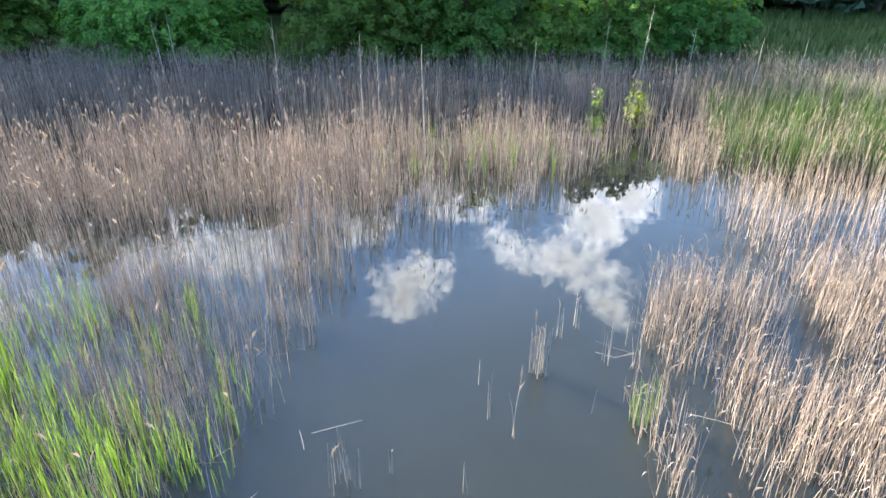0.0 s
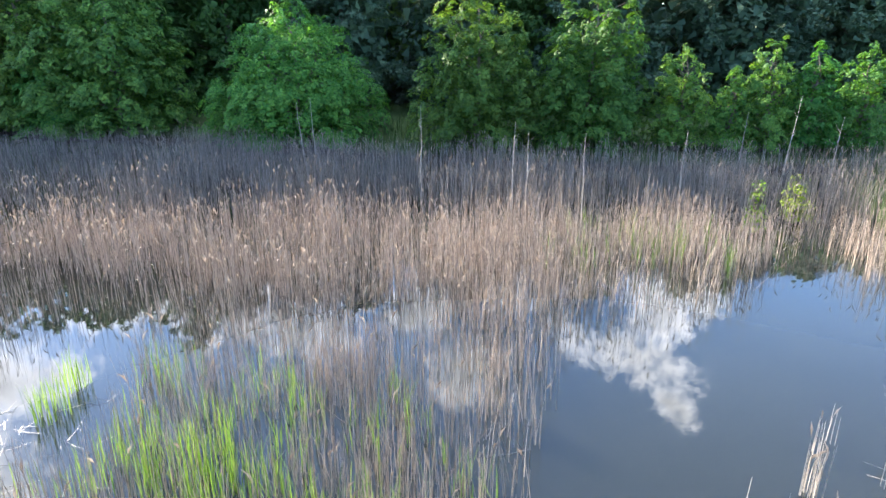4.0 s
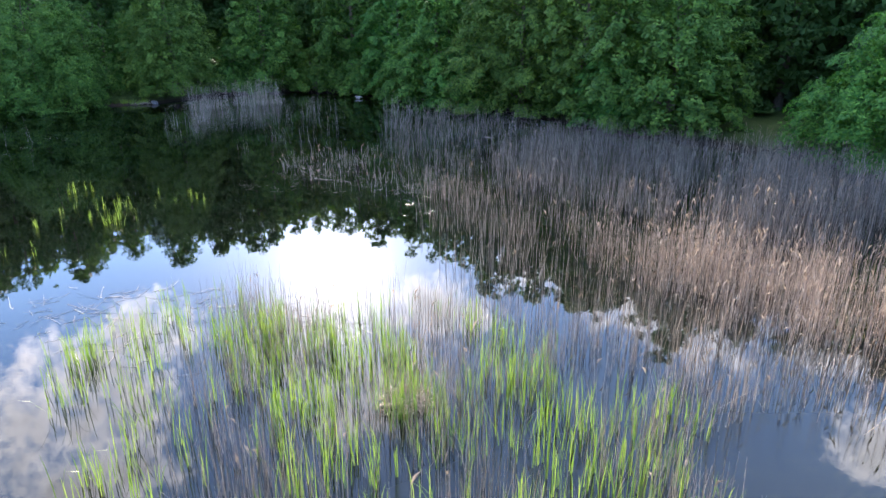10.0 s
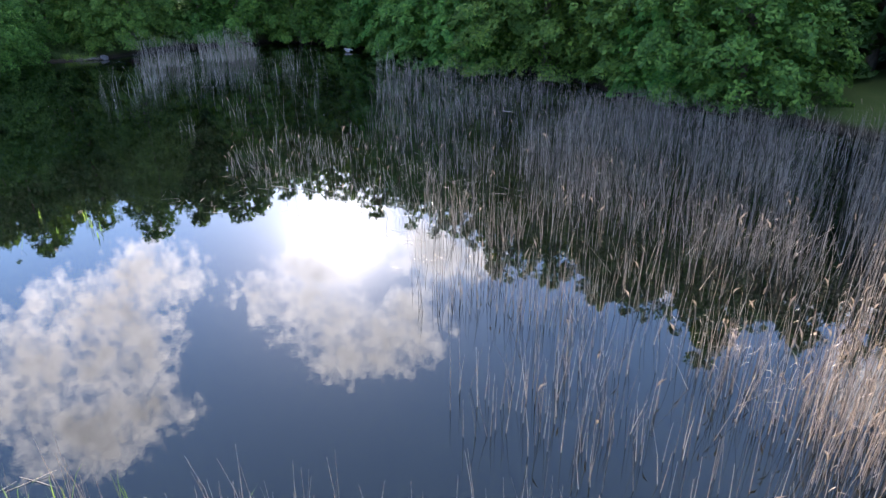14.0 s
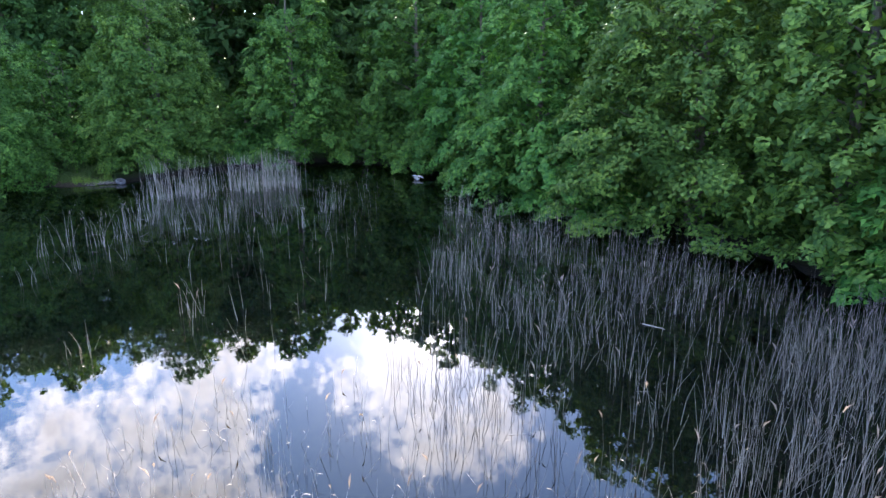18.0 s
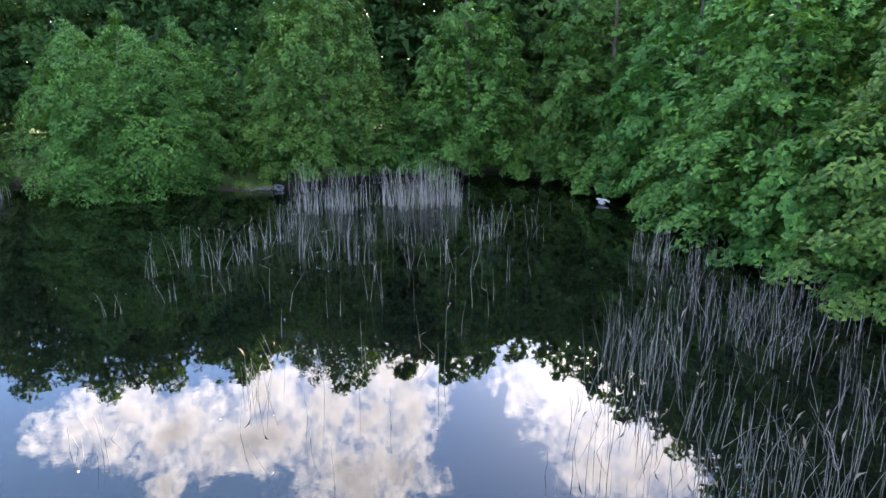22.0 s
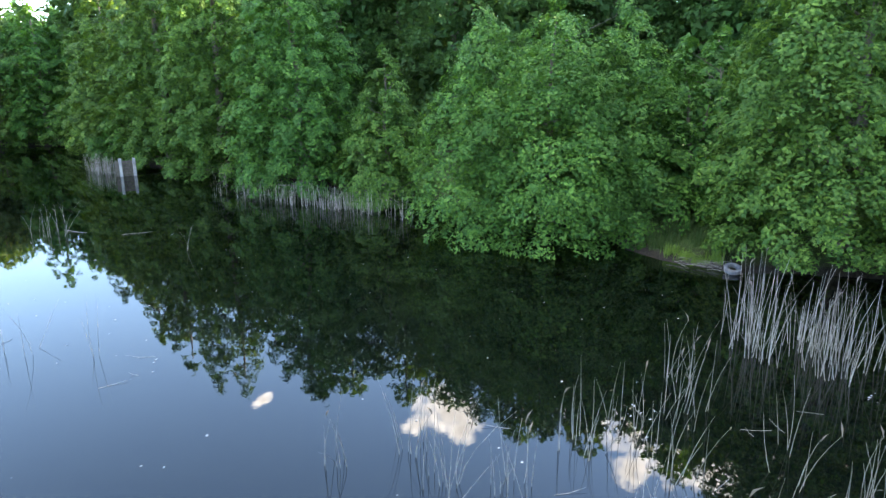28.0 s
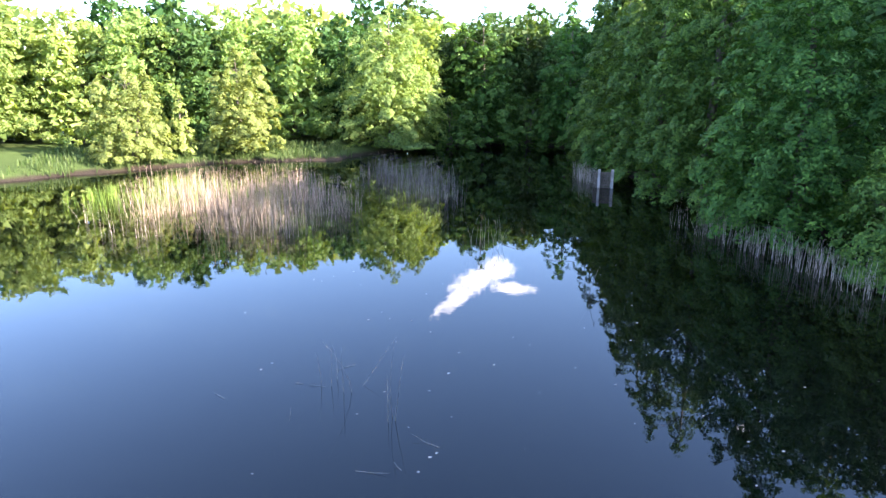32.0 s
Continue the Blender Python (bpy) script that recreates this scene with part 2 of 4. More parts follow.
def water_material():
    m, n, l, b = material("pond_water")
    p = world_place(n)
    murk = noise_tex(n, l, 0.06, 4.0, p)
    deep = ramp(n, l, murk, [(0.3, (0.0016, 0.0026, 0.0020)), (0.7, (0.0026, 0.0038, 0.0029))])
    silt = ramp(n, l, murk, [(0.3, (0.0128, 0.0150, 0.0124)), (0.7, (0.0178, 0.0202, 0.0162))])
    sep = n.new("ShaderNodeSeparateXYZ")
    l.new(p, sep.inputs[0])
    bay = n.new("ShaderNodeMapRange")
    bay.interpolation_type = "SMOOTHSTEP"
    l.new(sep.outputs["X"], bay.inputs[0])
    bay.inputs[1].default_value, bay.inputs[2].default_value = -22.0, -4.0
    tone = mixed(n, l, bay.outputs[0], deep, silt)
    l.new(tone, b.inputs["Base Color"])
    b.inputs["Roughness"].default_value = 0.010
    b.inputs["IOR"].default_value = 1.42
    b.subsurface_method = "BURLEY"
    b.inputs["Subsurface Weight"].default_value = 1.0
    b.inputs["Subsurface Radius"].default_value = (1.0, 1.0, 0.8)
    b.inputs["Subsurface Scale"].default_value = 0.8
    b.inputs["Specular IOR Level"].default_value = 0.5
    ripple = noise_tex(n, l, 3.2, 3.0, p)
    swell = noise_tex(n, l, 0.5, 2.0, p)
    both = n.new("ShaderNodeMath")
    both.operation = "MULTIPLY_ADD"
    l.new(swell, both.inputs[0])
    both.inputs[1].default_value = 2.5
    l.new(ripple, both.inputs[2])
    bump = n.new("ShaderNodeBump")
    bump.inputs["Strength"].default_value = 0.03
    bump.inputs["Distance"].default_value = 0.02
    l.new(both.outputs[0], bump.inputs["Height"])
    l.new(bump.outputs[0], b.inputs["Normal"])
    return m


def ground_material():
    m, n, l, b = material("meadow_and_mud")
    geo = n.new("ShaderNodeNewGeometry")
    p = geo.outputs["Position"]
    a, c = noise_tex(n, l, 0.35, 5.0, p), noise_tex(n, l, 14.0, 5.0, p)
    grass = ramp(n, l, a, [(0.3, (0.022, 0.045, 0.012)), (0.55, (0.038, 0.066, 0.017)), (0.75, (0.07, 0.08, 0.030))])
    grass = mixed(n, l, 0.5, grass, ramp(n, l, c, [(0.3, (0.025, 0.045, 0.012)), (0.7, (0.085, 0.125, 0.038))]))
    mud = ramp(n, l, c, [(0.3, (0.014, 0.011, 0.009)), (0.7, (0.040, 0.032, 0.025))])
    sep = n.new("ShaderNodeSeparateXYZ")
    l.new(p, sep.inputs[0])
    edge = n.new("ShaderNodeMath")
    edge.operation = "MULTIPLY_ADD"
    l.new(a, edge.inputs[0])
    edge.inputs[1].default_value = 0.5
    l.new(sep.outputs["Z"], edge.inputs[2])
    fac = ramp(n, l, edge.outputs[0], [(0.38, (0, 0, 0)), (0.62, (1, 1, 1))])
    l.new(mixed(n, l, fac, mud, grass), b.inputs["Base Color"])
    bump = n.new("ShaderNodeBump")
    bump.inputs["Strength"].default_value = 0.8
    bump.inputs["Distance"].default_value = 0.08
    l.new(c, bump.inputs["Height"])
    l.new(bump.outputs[0], b.inputs["Normal"])
    b.inputs["Roughness"].default_value = 0.9
    b.inputs["Specular IOR Level"].default_value = 0.12
    return m


M_WATER, M_GROUND = water_material(), ground_material()
M_REED = stalk_material("dry_reed", [(0.0, (0.095, 0.074, 0.060)), (0.45, (0.34, 0.262, 0.202)), (1.0, (0.60, 0.500, 0.395))])
M_PALEREED = stalk_material("pale_reed", [(0.0, (0.16, 0.14, 0.115)), (0.5, (0.31, 0.275, 0.235)), (1.0, (0.52, 0.48, 0.42))])
# darker copy of the dry reed, with the trees' shade put into its colour
M_DIMREED = stalk_material("dimmed_reed", [(0.0, (0.036, 0.032, 0.029)), (0.5, (0.155, 0.138, 0.120)), (1.0, (0.40, 0.360, 0.315))])
M_PLUME = stalk_material("reed_plume", [(0.0, (0.15, 0.115, 0.09)), (1.0, (0.36, 0.30, 0.24))], 0.9, 0.3)
M_GREEN = stalk_material("green_reed", [(0.0, (0.06, 0.13, 0.015)), (0.5, (0.11, 0.21, 0.025)), (1.0, (0.22, 0.30, 0.06))], 0.5, 0.35)
M_GRASS = stalk_material("bank_grass", [(0.0, (0.024, 0.058, 0.012)), (0.5, (0.048, 0.100, 0.020)), (1.0, (0.10, 0.14, 0.04))], 0.6, 0.35)
M_ALDER = leaf_material("alder_leaves", (0.028, 0.080, 0.017), (0.180, 0.300, 0.050), 0.27)
M_FRESH = leaf_material("fresh_leaves", (0.036, 0.104, 0.022), (0.185, 0.320, 0.056), 0.38)
M_DARK = leaf_material("forest_leaves", (0.030, 0.070, 0.020), (0.105, 0.180, 0.050))
# lit copy of the leaves: low sun is put into this brighter, yellower colour
M_SUNNED = leaf_material("sunned_foliage", (0.14, 0.21, 0.060), (0.42, 0.50, 0.165), 0.45)
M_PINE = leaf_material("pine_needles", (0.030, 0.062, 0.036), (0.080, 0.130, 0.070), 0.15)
M_BARK = bark_material("alder_bark", (0.045, 0.036, 0.028), (0.14, 0.12, 0.095))
M_BIRCH = bark_material("birch_bark", (0.10, 0.09, 0.08), (0.62, 0.60, 0.56), 6.0)
M_DEADWOOD = bark_material("bleached_wood", (0.15, 0.13, 0.11), (0.40, 0.37, 0.32), 20.0)
M_WETSTRAW = stalk_material("wet_straw", [(0.0, (0.20, 0.17, 0.14)), (1.0, (0.44, 0.40, 0.35))], 0.45, 0.1)
M_RUBBER = bark_material("weathered_rubber", (0.055, 0.055, 0.062), (0.17, 0.17, 0.185), 9.0)
M_POST = bark_material("whitewashed_wood", (0.16, 0.155, 0.15), (0.46, 0.45, 0.43), 8.0)


# ---- mesh helpers ----
def mesh_from(name, verts, faces, mats, face_mat=None, smooth=False):
    """A mesh from arrays; faces is one array (n, 3) or (n, 4), or a list of such arrays."""
    me = bpy.data.meshes.new(name)
    if not isinstance(faces, list):
        faces = [faces]
    faces = [np.asarray(f, np.int32) for f in faces if len(f)]
    loops = np.concatenate([f.ravel() for f in faces])
    sizes = np.concatenate([np.full(len(f), f.shape[1], np.int32) for f in faces])
    starts = np.concatenate([[0], np.cumsum(sizes)[:-1]]).astype(np.int32)
    me.vertices.add(len(verts))
    me.vertices.foreach_set("co", np.asarray(verts, np.float32).ravel())
    me.loops.add(len(loops))
    me.loops.foreach_set("vertex_index", loops)
    me.polygons.add(len(sizes))
    me.polygons.foreach_set("loop_start", starts)
    me.polygons.foreach_set("loop_total", sizes)
    if face_mat is not None:
        me.polygons.foreach_set("material_index", np.asarray(face_mat, np.int32))
    me.polygons.foreach_set("use_smooth", np.full(len(sizes), smooth, bool))
    for m in mats:
        me.materials.append(m)
    me.update(calc_edges=True)
    me.validate()
    return me


def link_part(name, me, parent, label=""):
    ob = new(name, me)
    ob.parent = parent
    if label:
        ob["label"] = label
    return ob


def thing(name, x, y, z, label, category, group="", turn=0.0):
    e = new(name)
    e.empty_display_size = 0.3
    e.matrix_world = pose(x, y, z, 0, 0, turn)
    return tagged(e, label, category, group)


def tube(points, radii, sides=6):
    """Verts and quad faces of a tapered tube along points."""
    pts = [Vector(p) for p in points]
    vs, fs = [], []
    for i, p in enumerate(pts):
        d = (pts[min(i + 1, len(pts) - 1)] - pts[max(i - 1, 0)]).normalized()
        u = d.orthogonal().normalized()
        w = d.cross(u)
        for k in range(sides):
            a = 2 * math.pi * k / sides
            vs.append(p + (u * math.cos(a) + w * math.sin(a)) * radii[i])
    for i in range(len(pts) - 1):
        for k in range(sides):
            k2 = (k + 1) % sides
            fs.append((i * sides + k, i * sides + k2, (i + 1) * sides + k2, (i + 1) * sides + k))
    return [tuple(v) for v in vs], fs


def join_tubes(tubes):
    vs, fs = [], []
    for v, f in tubes:
        o = len(vs)
        vs += v
        fs += [tuple(i + o for i in q) for q in f]
    return np.array(vs), np.array(fs)


def inside(poly, x, y):
    """Which points lie in the polygon."""
    p = np.asarray(poly, float)
    r = np.zeros(x.shape, bool)
    for (x1, y1), (x2, y2) in zip(p, np.roll(p, -1, 0)):
        hit = ((y1 > y) != (y2 > y)) & (x < (x2 - x1) * (y - y1) / (y2 - y1 + 1e-12) + x1)
        r ^= hit
    return r


def edge_distance(poly, x, y):
    p = np.asarray(poly, float)
    best = np.full(x.shape, 1e9)
    for (x1, y1), (x2, y2) in zip(p, np.roll(p, -1, 0)):
        dx, dy = x2 - x1, y2 - y1
        t = np.clip(((x - x1) * dx + (y - y1) * dy) / (dx * dx + dy * dy), 0, 1)
        best = np.minimum(best, np.hypot(x - x1 - t * dx, y - y1 - t * dy))
    return best


def lumps(x, y, size, seed):
    """Smooth drifting values, about -1 to 1."""
    g = np.random.RandomState(seed)
    v = np.zeros(np.shape(x))
    for k in range(7):
        a, ph, s = g.uniform(0, 2 * math.pi), g.uniform(0, 6.28), size * g.uniform(0.6, 1.7)
        v = v + np.sin((x * math.cos(a) + y * math.sin(a)) * 2 * math.pi / s + ph)
    return v / 3.2


# ---- ground and water ----
SHORE = [(34, 38), (24, 35), (17, 33), (4, 32.5), (-8, 33.5), (-15, 35.5), (-21, 38), (-28, 38.5), (-32, 39), (-39, 41), (-46, 42), (-54.6, 42.5), (-59, 43),
         (-65, 42), (-69.5, 39), (-70.5, 32), (-69.3, 26.8), (-68.6, 25.5), (-69.2, 22), (-70.8, 20), (-73.0, 17), (-74.5, 13), (-75.6, 6.5), (-77.5, 0), (-78, -7),
         (-78.2, -14), (-81, -24), (-86, -34.5), (-82, -42), (-72, -42), (-66, -39), (-60, -33.5), (-55, -33.5), (-50, -34), (-46, -32.4),
         (-43, -31), (-40, -29.7), (-35, -27), (-25, -24), (-10, -20), (5, -15), (20, -8), (30, 5), (36, 20)]


def ground_height(x, y):
    d = edge_distance(SHORE, x, y) + 0.35 * lumps(x, y, 3.0, 5)
    sign = np.where(inside(SHORE, x, y), -1, 1)
    s = d * sign
    out = 0.10 + 0.35 * (1 - np.exp(-np.maximum(s, 0) / 0.8)) + 0.9 * (1 - np.exp(-np.maximum(s, 0) / 12)) + 0.12 * lumps(x, y, 6, 8)
    under = -0.9 * (1 - np.exp(np.minimum(s, 0) / 2.0))
    return np.where(s > 0, out * np.clip(s / 0.5, 0, 1), under)


def build_ground():
    near_x, near_y = np.arange(-110, 55.1, 1.25), np.arange(-75, 90.1, 1.25)
    far = np.array([8, 20, 45, 100, 220, 500, 1100, 2400.0])
    xs = np.concatenate([near_x[0] - far[::-1], near_x, near_x[-1] + far])
    ys = np.concatenate([near_y[0] - far[::-1], near_y, near_y[-1] + far])
    gx, gy = np.meshgrid(xs, ys)
    gz = ground_height(gx, gy)
    v = np.stack([gx.ravel(), gy.ravel(), gz.ravel()], 1)
    w, h = len(xs), len(ys)
    i = np.arange((h - 1) * w).reshape(h - 1, w)[:, :-1].ravel()
    f = np.stack([i, i + 1, i + w + 1, i + w], 1)
    ob = new("ground", mesh_from("ground", v, f, [M_GROUND], smooth=True))
    tagged(ob, "grassy banks and muddy bed round the pond", "ground", kind="structure")


build_ground()


def build_water():
    bm = bmesh.new()
    ring = [bm.verts.new((x, y, 0)) for x, y in [(-92, -50), (45, -50), (45, 52), (-92, 52)]]
    bm.faces.new(ring)
    me = bpy.data.meshes.new("water")
    bm.to_mesh(me)
    bm.free()
    me.materials.append(M_WATER)
    tagged(new("water", me), "still dark pond water mirroring sky and trees", "pond", kind="structure")


build_water()


# ---- trees ----
def limb_path(g, start, end, wiggle, n=5):
    a, b = np.array(start, float), np.array(end, float)
    pts = []
    for i in range(n):
        t = i / (n - 1)
        pts.append(tuple(a + (b - a) * t + g.normal(0, wiggle, 3) * (0 < i < n - 1) * (1, 1, 0.4)))
    return pts


def leaf_mesh(g, c, nrm, size):
    """Leaves as pointed blades at c, facing nrm."""
    count = len(c)
    nrm = nrm / (np.linalg.norm(nrm, axis=1)[:, None] + 1e-9)
    u = np.cross(nrm, g.normal(0, 1, (count, 3)))
    u /= np.linalg.norm(u, axis=1)[:, None] + 1e-9
    w = np.cross(nrm, u)
    s = size * g.uniform(0.6, 1.35, count)[:, None]
    v = np.stack([c - u * s, c + u * s * 0.75 + w * s * 0.6, c + u * s * 0.75 - w * s * 0.6], 1)
    return v.reshape(-1, 3), np.arange(count * 3).reshape(count, 3)


def leaf_cloud(g, centres, radii, count, size, flat=0.45):
    """Leaves strewn through round bunches, deep in the crown."""
    k = g.choice(len(centres), count, p=radii ** 2 / np.sum(radii ** 2))
    d = g.normal(0, 1, (count, 3))
    d /= np.linalg.norm(d, axis=1)[:, None]
    rad = radii[k] * g.uniform(0.25, 1.0, count) ** 0.5
    c = centres[k] + d * rad[:, None] * np.array([1, 1, flat])
    return leaf_mesh(g, c, g.normal(0, 0.6, (count, 3)) + np.array([0, 0, 0.5]) + 0.3 * d, size)


def spray_leaves(g, centres, radii, out, count, size):
    """Leaves laid like shingles on arching sprays that reach outwards, with gaps between the sprays."""
    m = len(centres)
    rise = g.uniform(0.6, 1.0, m)[:, None]
    nrm = out * (1.05 - rise * 0.7) + np.array([0, 0, 1.0]) * rise + g.normal(0, 0.20, (m, 3))
    nrm /= np.linalg.norm(nrm, axis=1)[:, None]
    e1 = out - nrm * np.sum(out * nrm, 1)[:, None]
    e1 /= np.linalg.norm(e1, axis=1)[:, None] + 1e-6
    e2 = np.cross(nrm, e1)
    k = g.choice(m, count, p=radii ** 2 / np.sum(radii ** 2))
    rho, th = np.sqrt(g.uniform(0, 1, count)), g.uniform(0, 2 * math.pi, count)
    a, b = rho * np.cos(th) * 1.3, rho * np.sin(th) * (0.9 - 0.25 * np.cos(th))
    h = g.normal(0, 0.08, count) + 0.15 - 0.60 * rho ** 2
    r = radii[k][:, None]
    c = centres[k] + (e1[k] * a[:, None] + e2[k] * b[:, None] + nrm[k] * h[:, None]) * r
    return leaf_mesh(g, c, nrm[k] + 0.5 * (e1[k] * a[:, None] + e2[k] * b[:, None]) + g.normal(0, 0.28, (count, 3)), size)


def crown_sprays(g, height, radius, low, shape, n):
    """Centres and radii of sprays over a crown of several leaders, with lobes and gaps."""
    if shape == "cone":
        leaders = [(0, 0, height, radius)]
    else:
        k = 9 if shape == "bush" else 4 if shape == "wood" else 5
        leaders = [(0, 0, height, radius * 0.66)]
        for i in range(k):
            a, d = 2 * math.pi * (i + g.uniform(-0.3, 0.3)) / k, radius * g.uniform(0.42, 0.56)
            leaders.append((d * math.cos(a), d * math.sin(a), height * (g.uniform(0.66, 1.0) if shape == "bush" else g.uniform(0.80, 1.0) if shape == "wood" else g.uniform(0.70, 0.98)), radius * g.uniform(0.46, 0.60)))
    weight = np.array([h * r for _, _, h, r in leaders])
    c, r, out = [], [], []
    while len(c) < n:
        ox, oy, h, rad = leaders[g.choice(len(leaders), p=weight / weight.sum())]
        t, a = g.uniform(0, 1), g.uniform(0, 2 * math.pi)
        if shape == "cone":
            prof = (0.8 + 0.2 * math.sin(math.pi * min(1, t * 1.8))) * (1 - t ** 1.7) ** 0.80 + 0.04
        else:
            prof = (0.86 + 0.14 * math.sin(math.pi * min(1, t * 1.6))) * (max(0.0, 1 - t ** 2.3)) ** 0.72 + 0.03
        if shape == "bush":
            prof = (0.86 + 0.14 * math.sin(math.pi * min(1, t * 1.6))) * (max(0.0, 1 - t ** 2.2)) ** 0.70 + 0.03
        if shape == "wood":
            prof = (max(0.0, 1 - t ** 3.0)) ** 0.55
        if g.uniform() > 0.3 + 0.7 * prof:
            continue
        tier = 1 + 0.05 * math.sin(t * h * 3.6 + a * 2 + ox)
        rr = rad * prof * tier * g.uniform(0.45, 1.0) ** 0.3
        # boughs lie in uneven tiers, with dark slots between them
        step = 0.42 + 0.016 * height
        level = (h - low) * t / step + 0.35 * math.sin(2 * a + 5 * ox) + 0.25 * math.sin(5 * a + 3 * oy)
        z = low + (round(level) + g.normal(0, 0.22)) * step - 0.10 * rr
        x, y, z = ox + rr * math.cos(a), oy + rr * math.sin(a), max(low, z)
        # leave out what lies deep inside a neighbouring leader
        if any(math.hypot(x - lx, y - ly) < 0.55 * lr * math.sqrt(max(0.0, 1 - (z / lh) ** 2)) and z < 0.8 * lh for lx, ly, lh, lr in leaders) and g.uniform() < 0.8:
            continue
        c.append((x, y, z))
        out.append((math.cos(a), math.sin(a), 0.0))
        r.append(g.uniform(0.45, 1.35) * (0.20 + 0.050 * radius) * (0.75 + 0.4 * (1 - t)) * (1.7 if shape == "wood" else 1.0))
    for ox, oy, h, rad in leaders if shape != "wood" else []:
        for i in range(3):
            a = g.uniform(0, 6.28)
            c.append((ox + g.normal(0, 0.12), oy + g.normal(0, 0.12), h * (0.96 + 0.03 * i)))
            out.append((math.cos(a), math.sin(a), 0.0))
            r.append(0.26 - 0.05 * i + 0.02 * rad)
    return np.array(c), np.array(r), np.array(out), leaders


def build_tree(x, y, height, radius, leaves, size, seed, mat, label, shape="round", low=0.4, bark=None, group="trees round the pond", name="tree",
               category="tree"):
    g = np.random.RandomState(seed)
    z = float(ground_height(np.array([x]), np.array([y]))[0])
    t = thing(name, x, y, max(z, -0.05) - 0.05, label, category, group, g.uniform(0, 360))
    bark = bark or M_BARK
    tubes = []
    stems = 3 if shape == "bush" else 1
    for k in range(stems):
        a = g.uniform(0, 6.28)
        off = 0.0 if stems == 1 else radius * 0.35
        tip = (off * math.cos(a), off * math.sin(a), height * (0.93 if stems == 1 else 0.8))
        r0 = 0.020 * height + 0.03
        path = limb_path(g, (0.25 * math.cos(a) * (stems > 1), 0.25 * math.sin(a) * (stems > 1), 0), tip, 0.12, 6)
        tubes.append(tube(path, [r0 * (1 - 0.9 * i / 5) for i in range(6)], 7))
    c, r, out, leaders = crown_sprays(g, height, radius, low, shape, max(120, int(leaves / (64 if shape == "wood" else 54))))
    for k in g.choice(len(c), min(len(c), 22), replace=False):
        e = c[k] * np.array([0.85, 0.85, 1])
        zs = max(0.3, e[2] - 0.35 * math.hypot(e[0], e[1]) - 0.3)
        tubes.append(tube(limb_path(g, (0, 0, zs), e, 0.10, 4), [0.012 * height * (1 - zs / height) + 0.02, 0.03, 0.02, 0.008], 4))
    v, f = join_tubes(tubes)
    link_part("trunk", mesh_from("trunk", v, f, [bark], smooth=True), t)
    v, f = leaf_cloud(g, c, r, leaves, size, 0.6) if shape == "wood" else spray_leaves(g, c, r, out, leaves, size)
    # larger leaves deep in the crown close it
    levels = (0.22, 0.42, 0.62, 0.79, 0.93) if shape == "wood" else (0.16, 0.34, 0.52, 0.70)
    inner = np.array([(lx, ly, lh * q) for lx, ly, lh, lr in leaders for q in levels])
    wide = np.array([lr * (0.72 if shape == "wood" else 0.60) * math.sqrt(max(0.05, 1 - q ** (4 if shape == "wood" else 2))) for lx, ly, lh, lr in leaders for q in levels])
    if shape == "cone":
        wide = wide * np.array([0.9, 0.8, 0.7, 0.5])
    v2, f2 = leaf_cloud(g, inner, wide, max(200, int(leaves * (0.34 if shape == "wood" else 0.17))), size * (2.2 if shape == "wood" else 1.5), 1.0)
    v, f = np.concatenate([v, v2]), np.concatenate([f, f2 + len(v)])
    v[:, 2] = np.maximum(v[:, 2], 0.10 + 0.25 * np.random.RandomState(seed).rand(len(v)))
    link_part("crown", mesh_from("crown", v, f, [mat]), t)
    return t


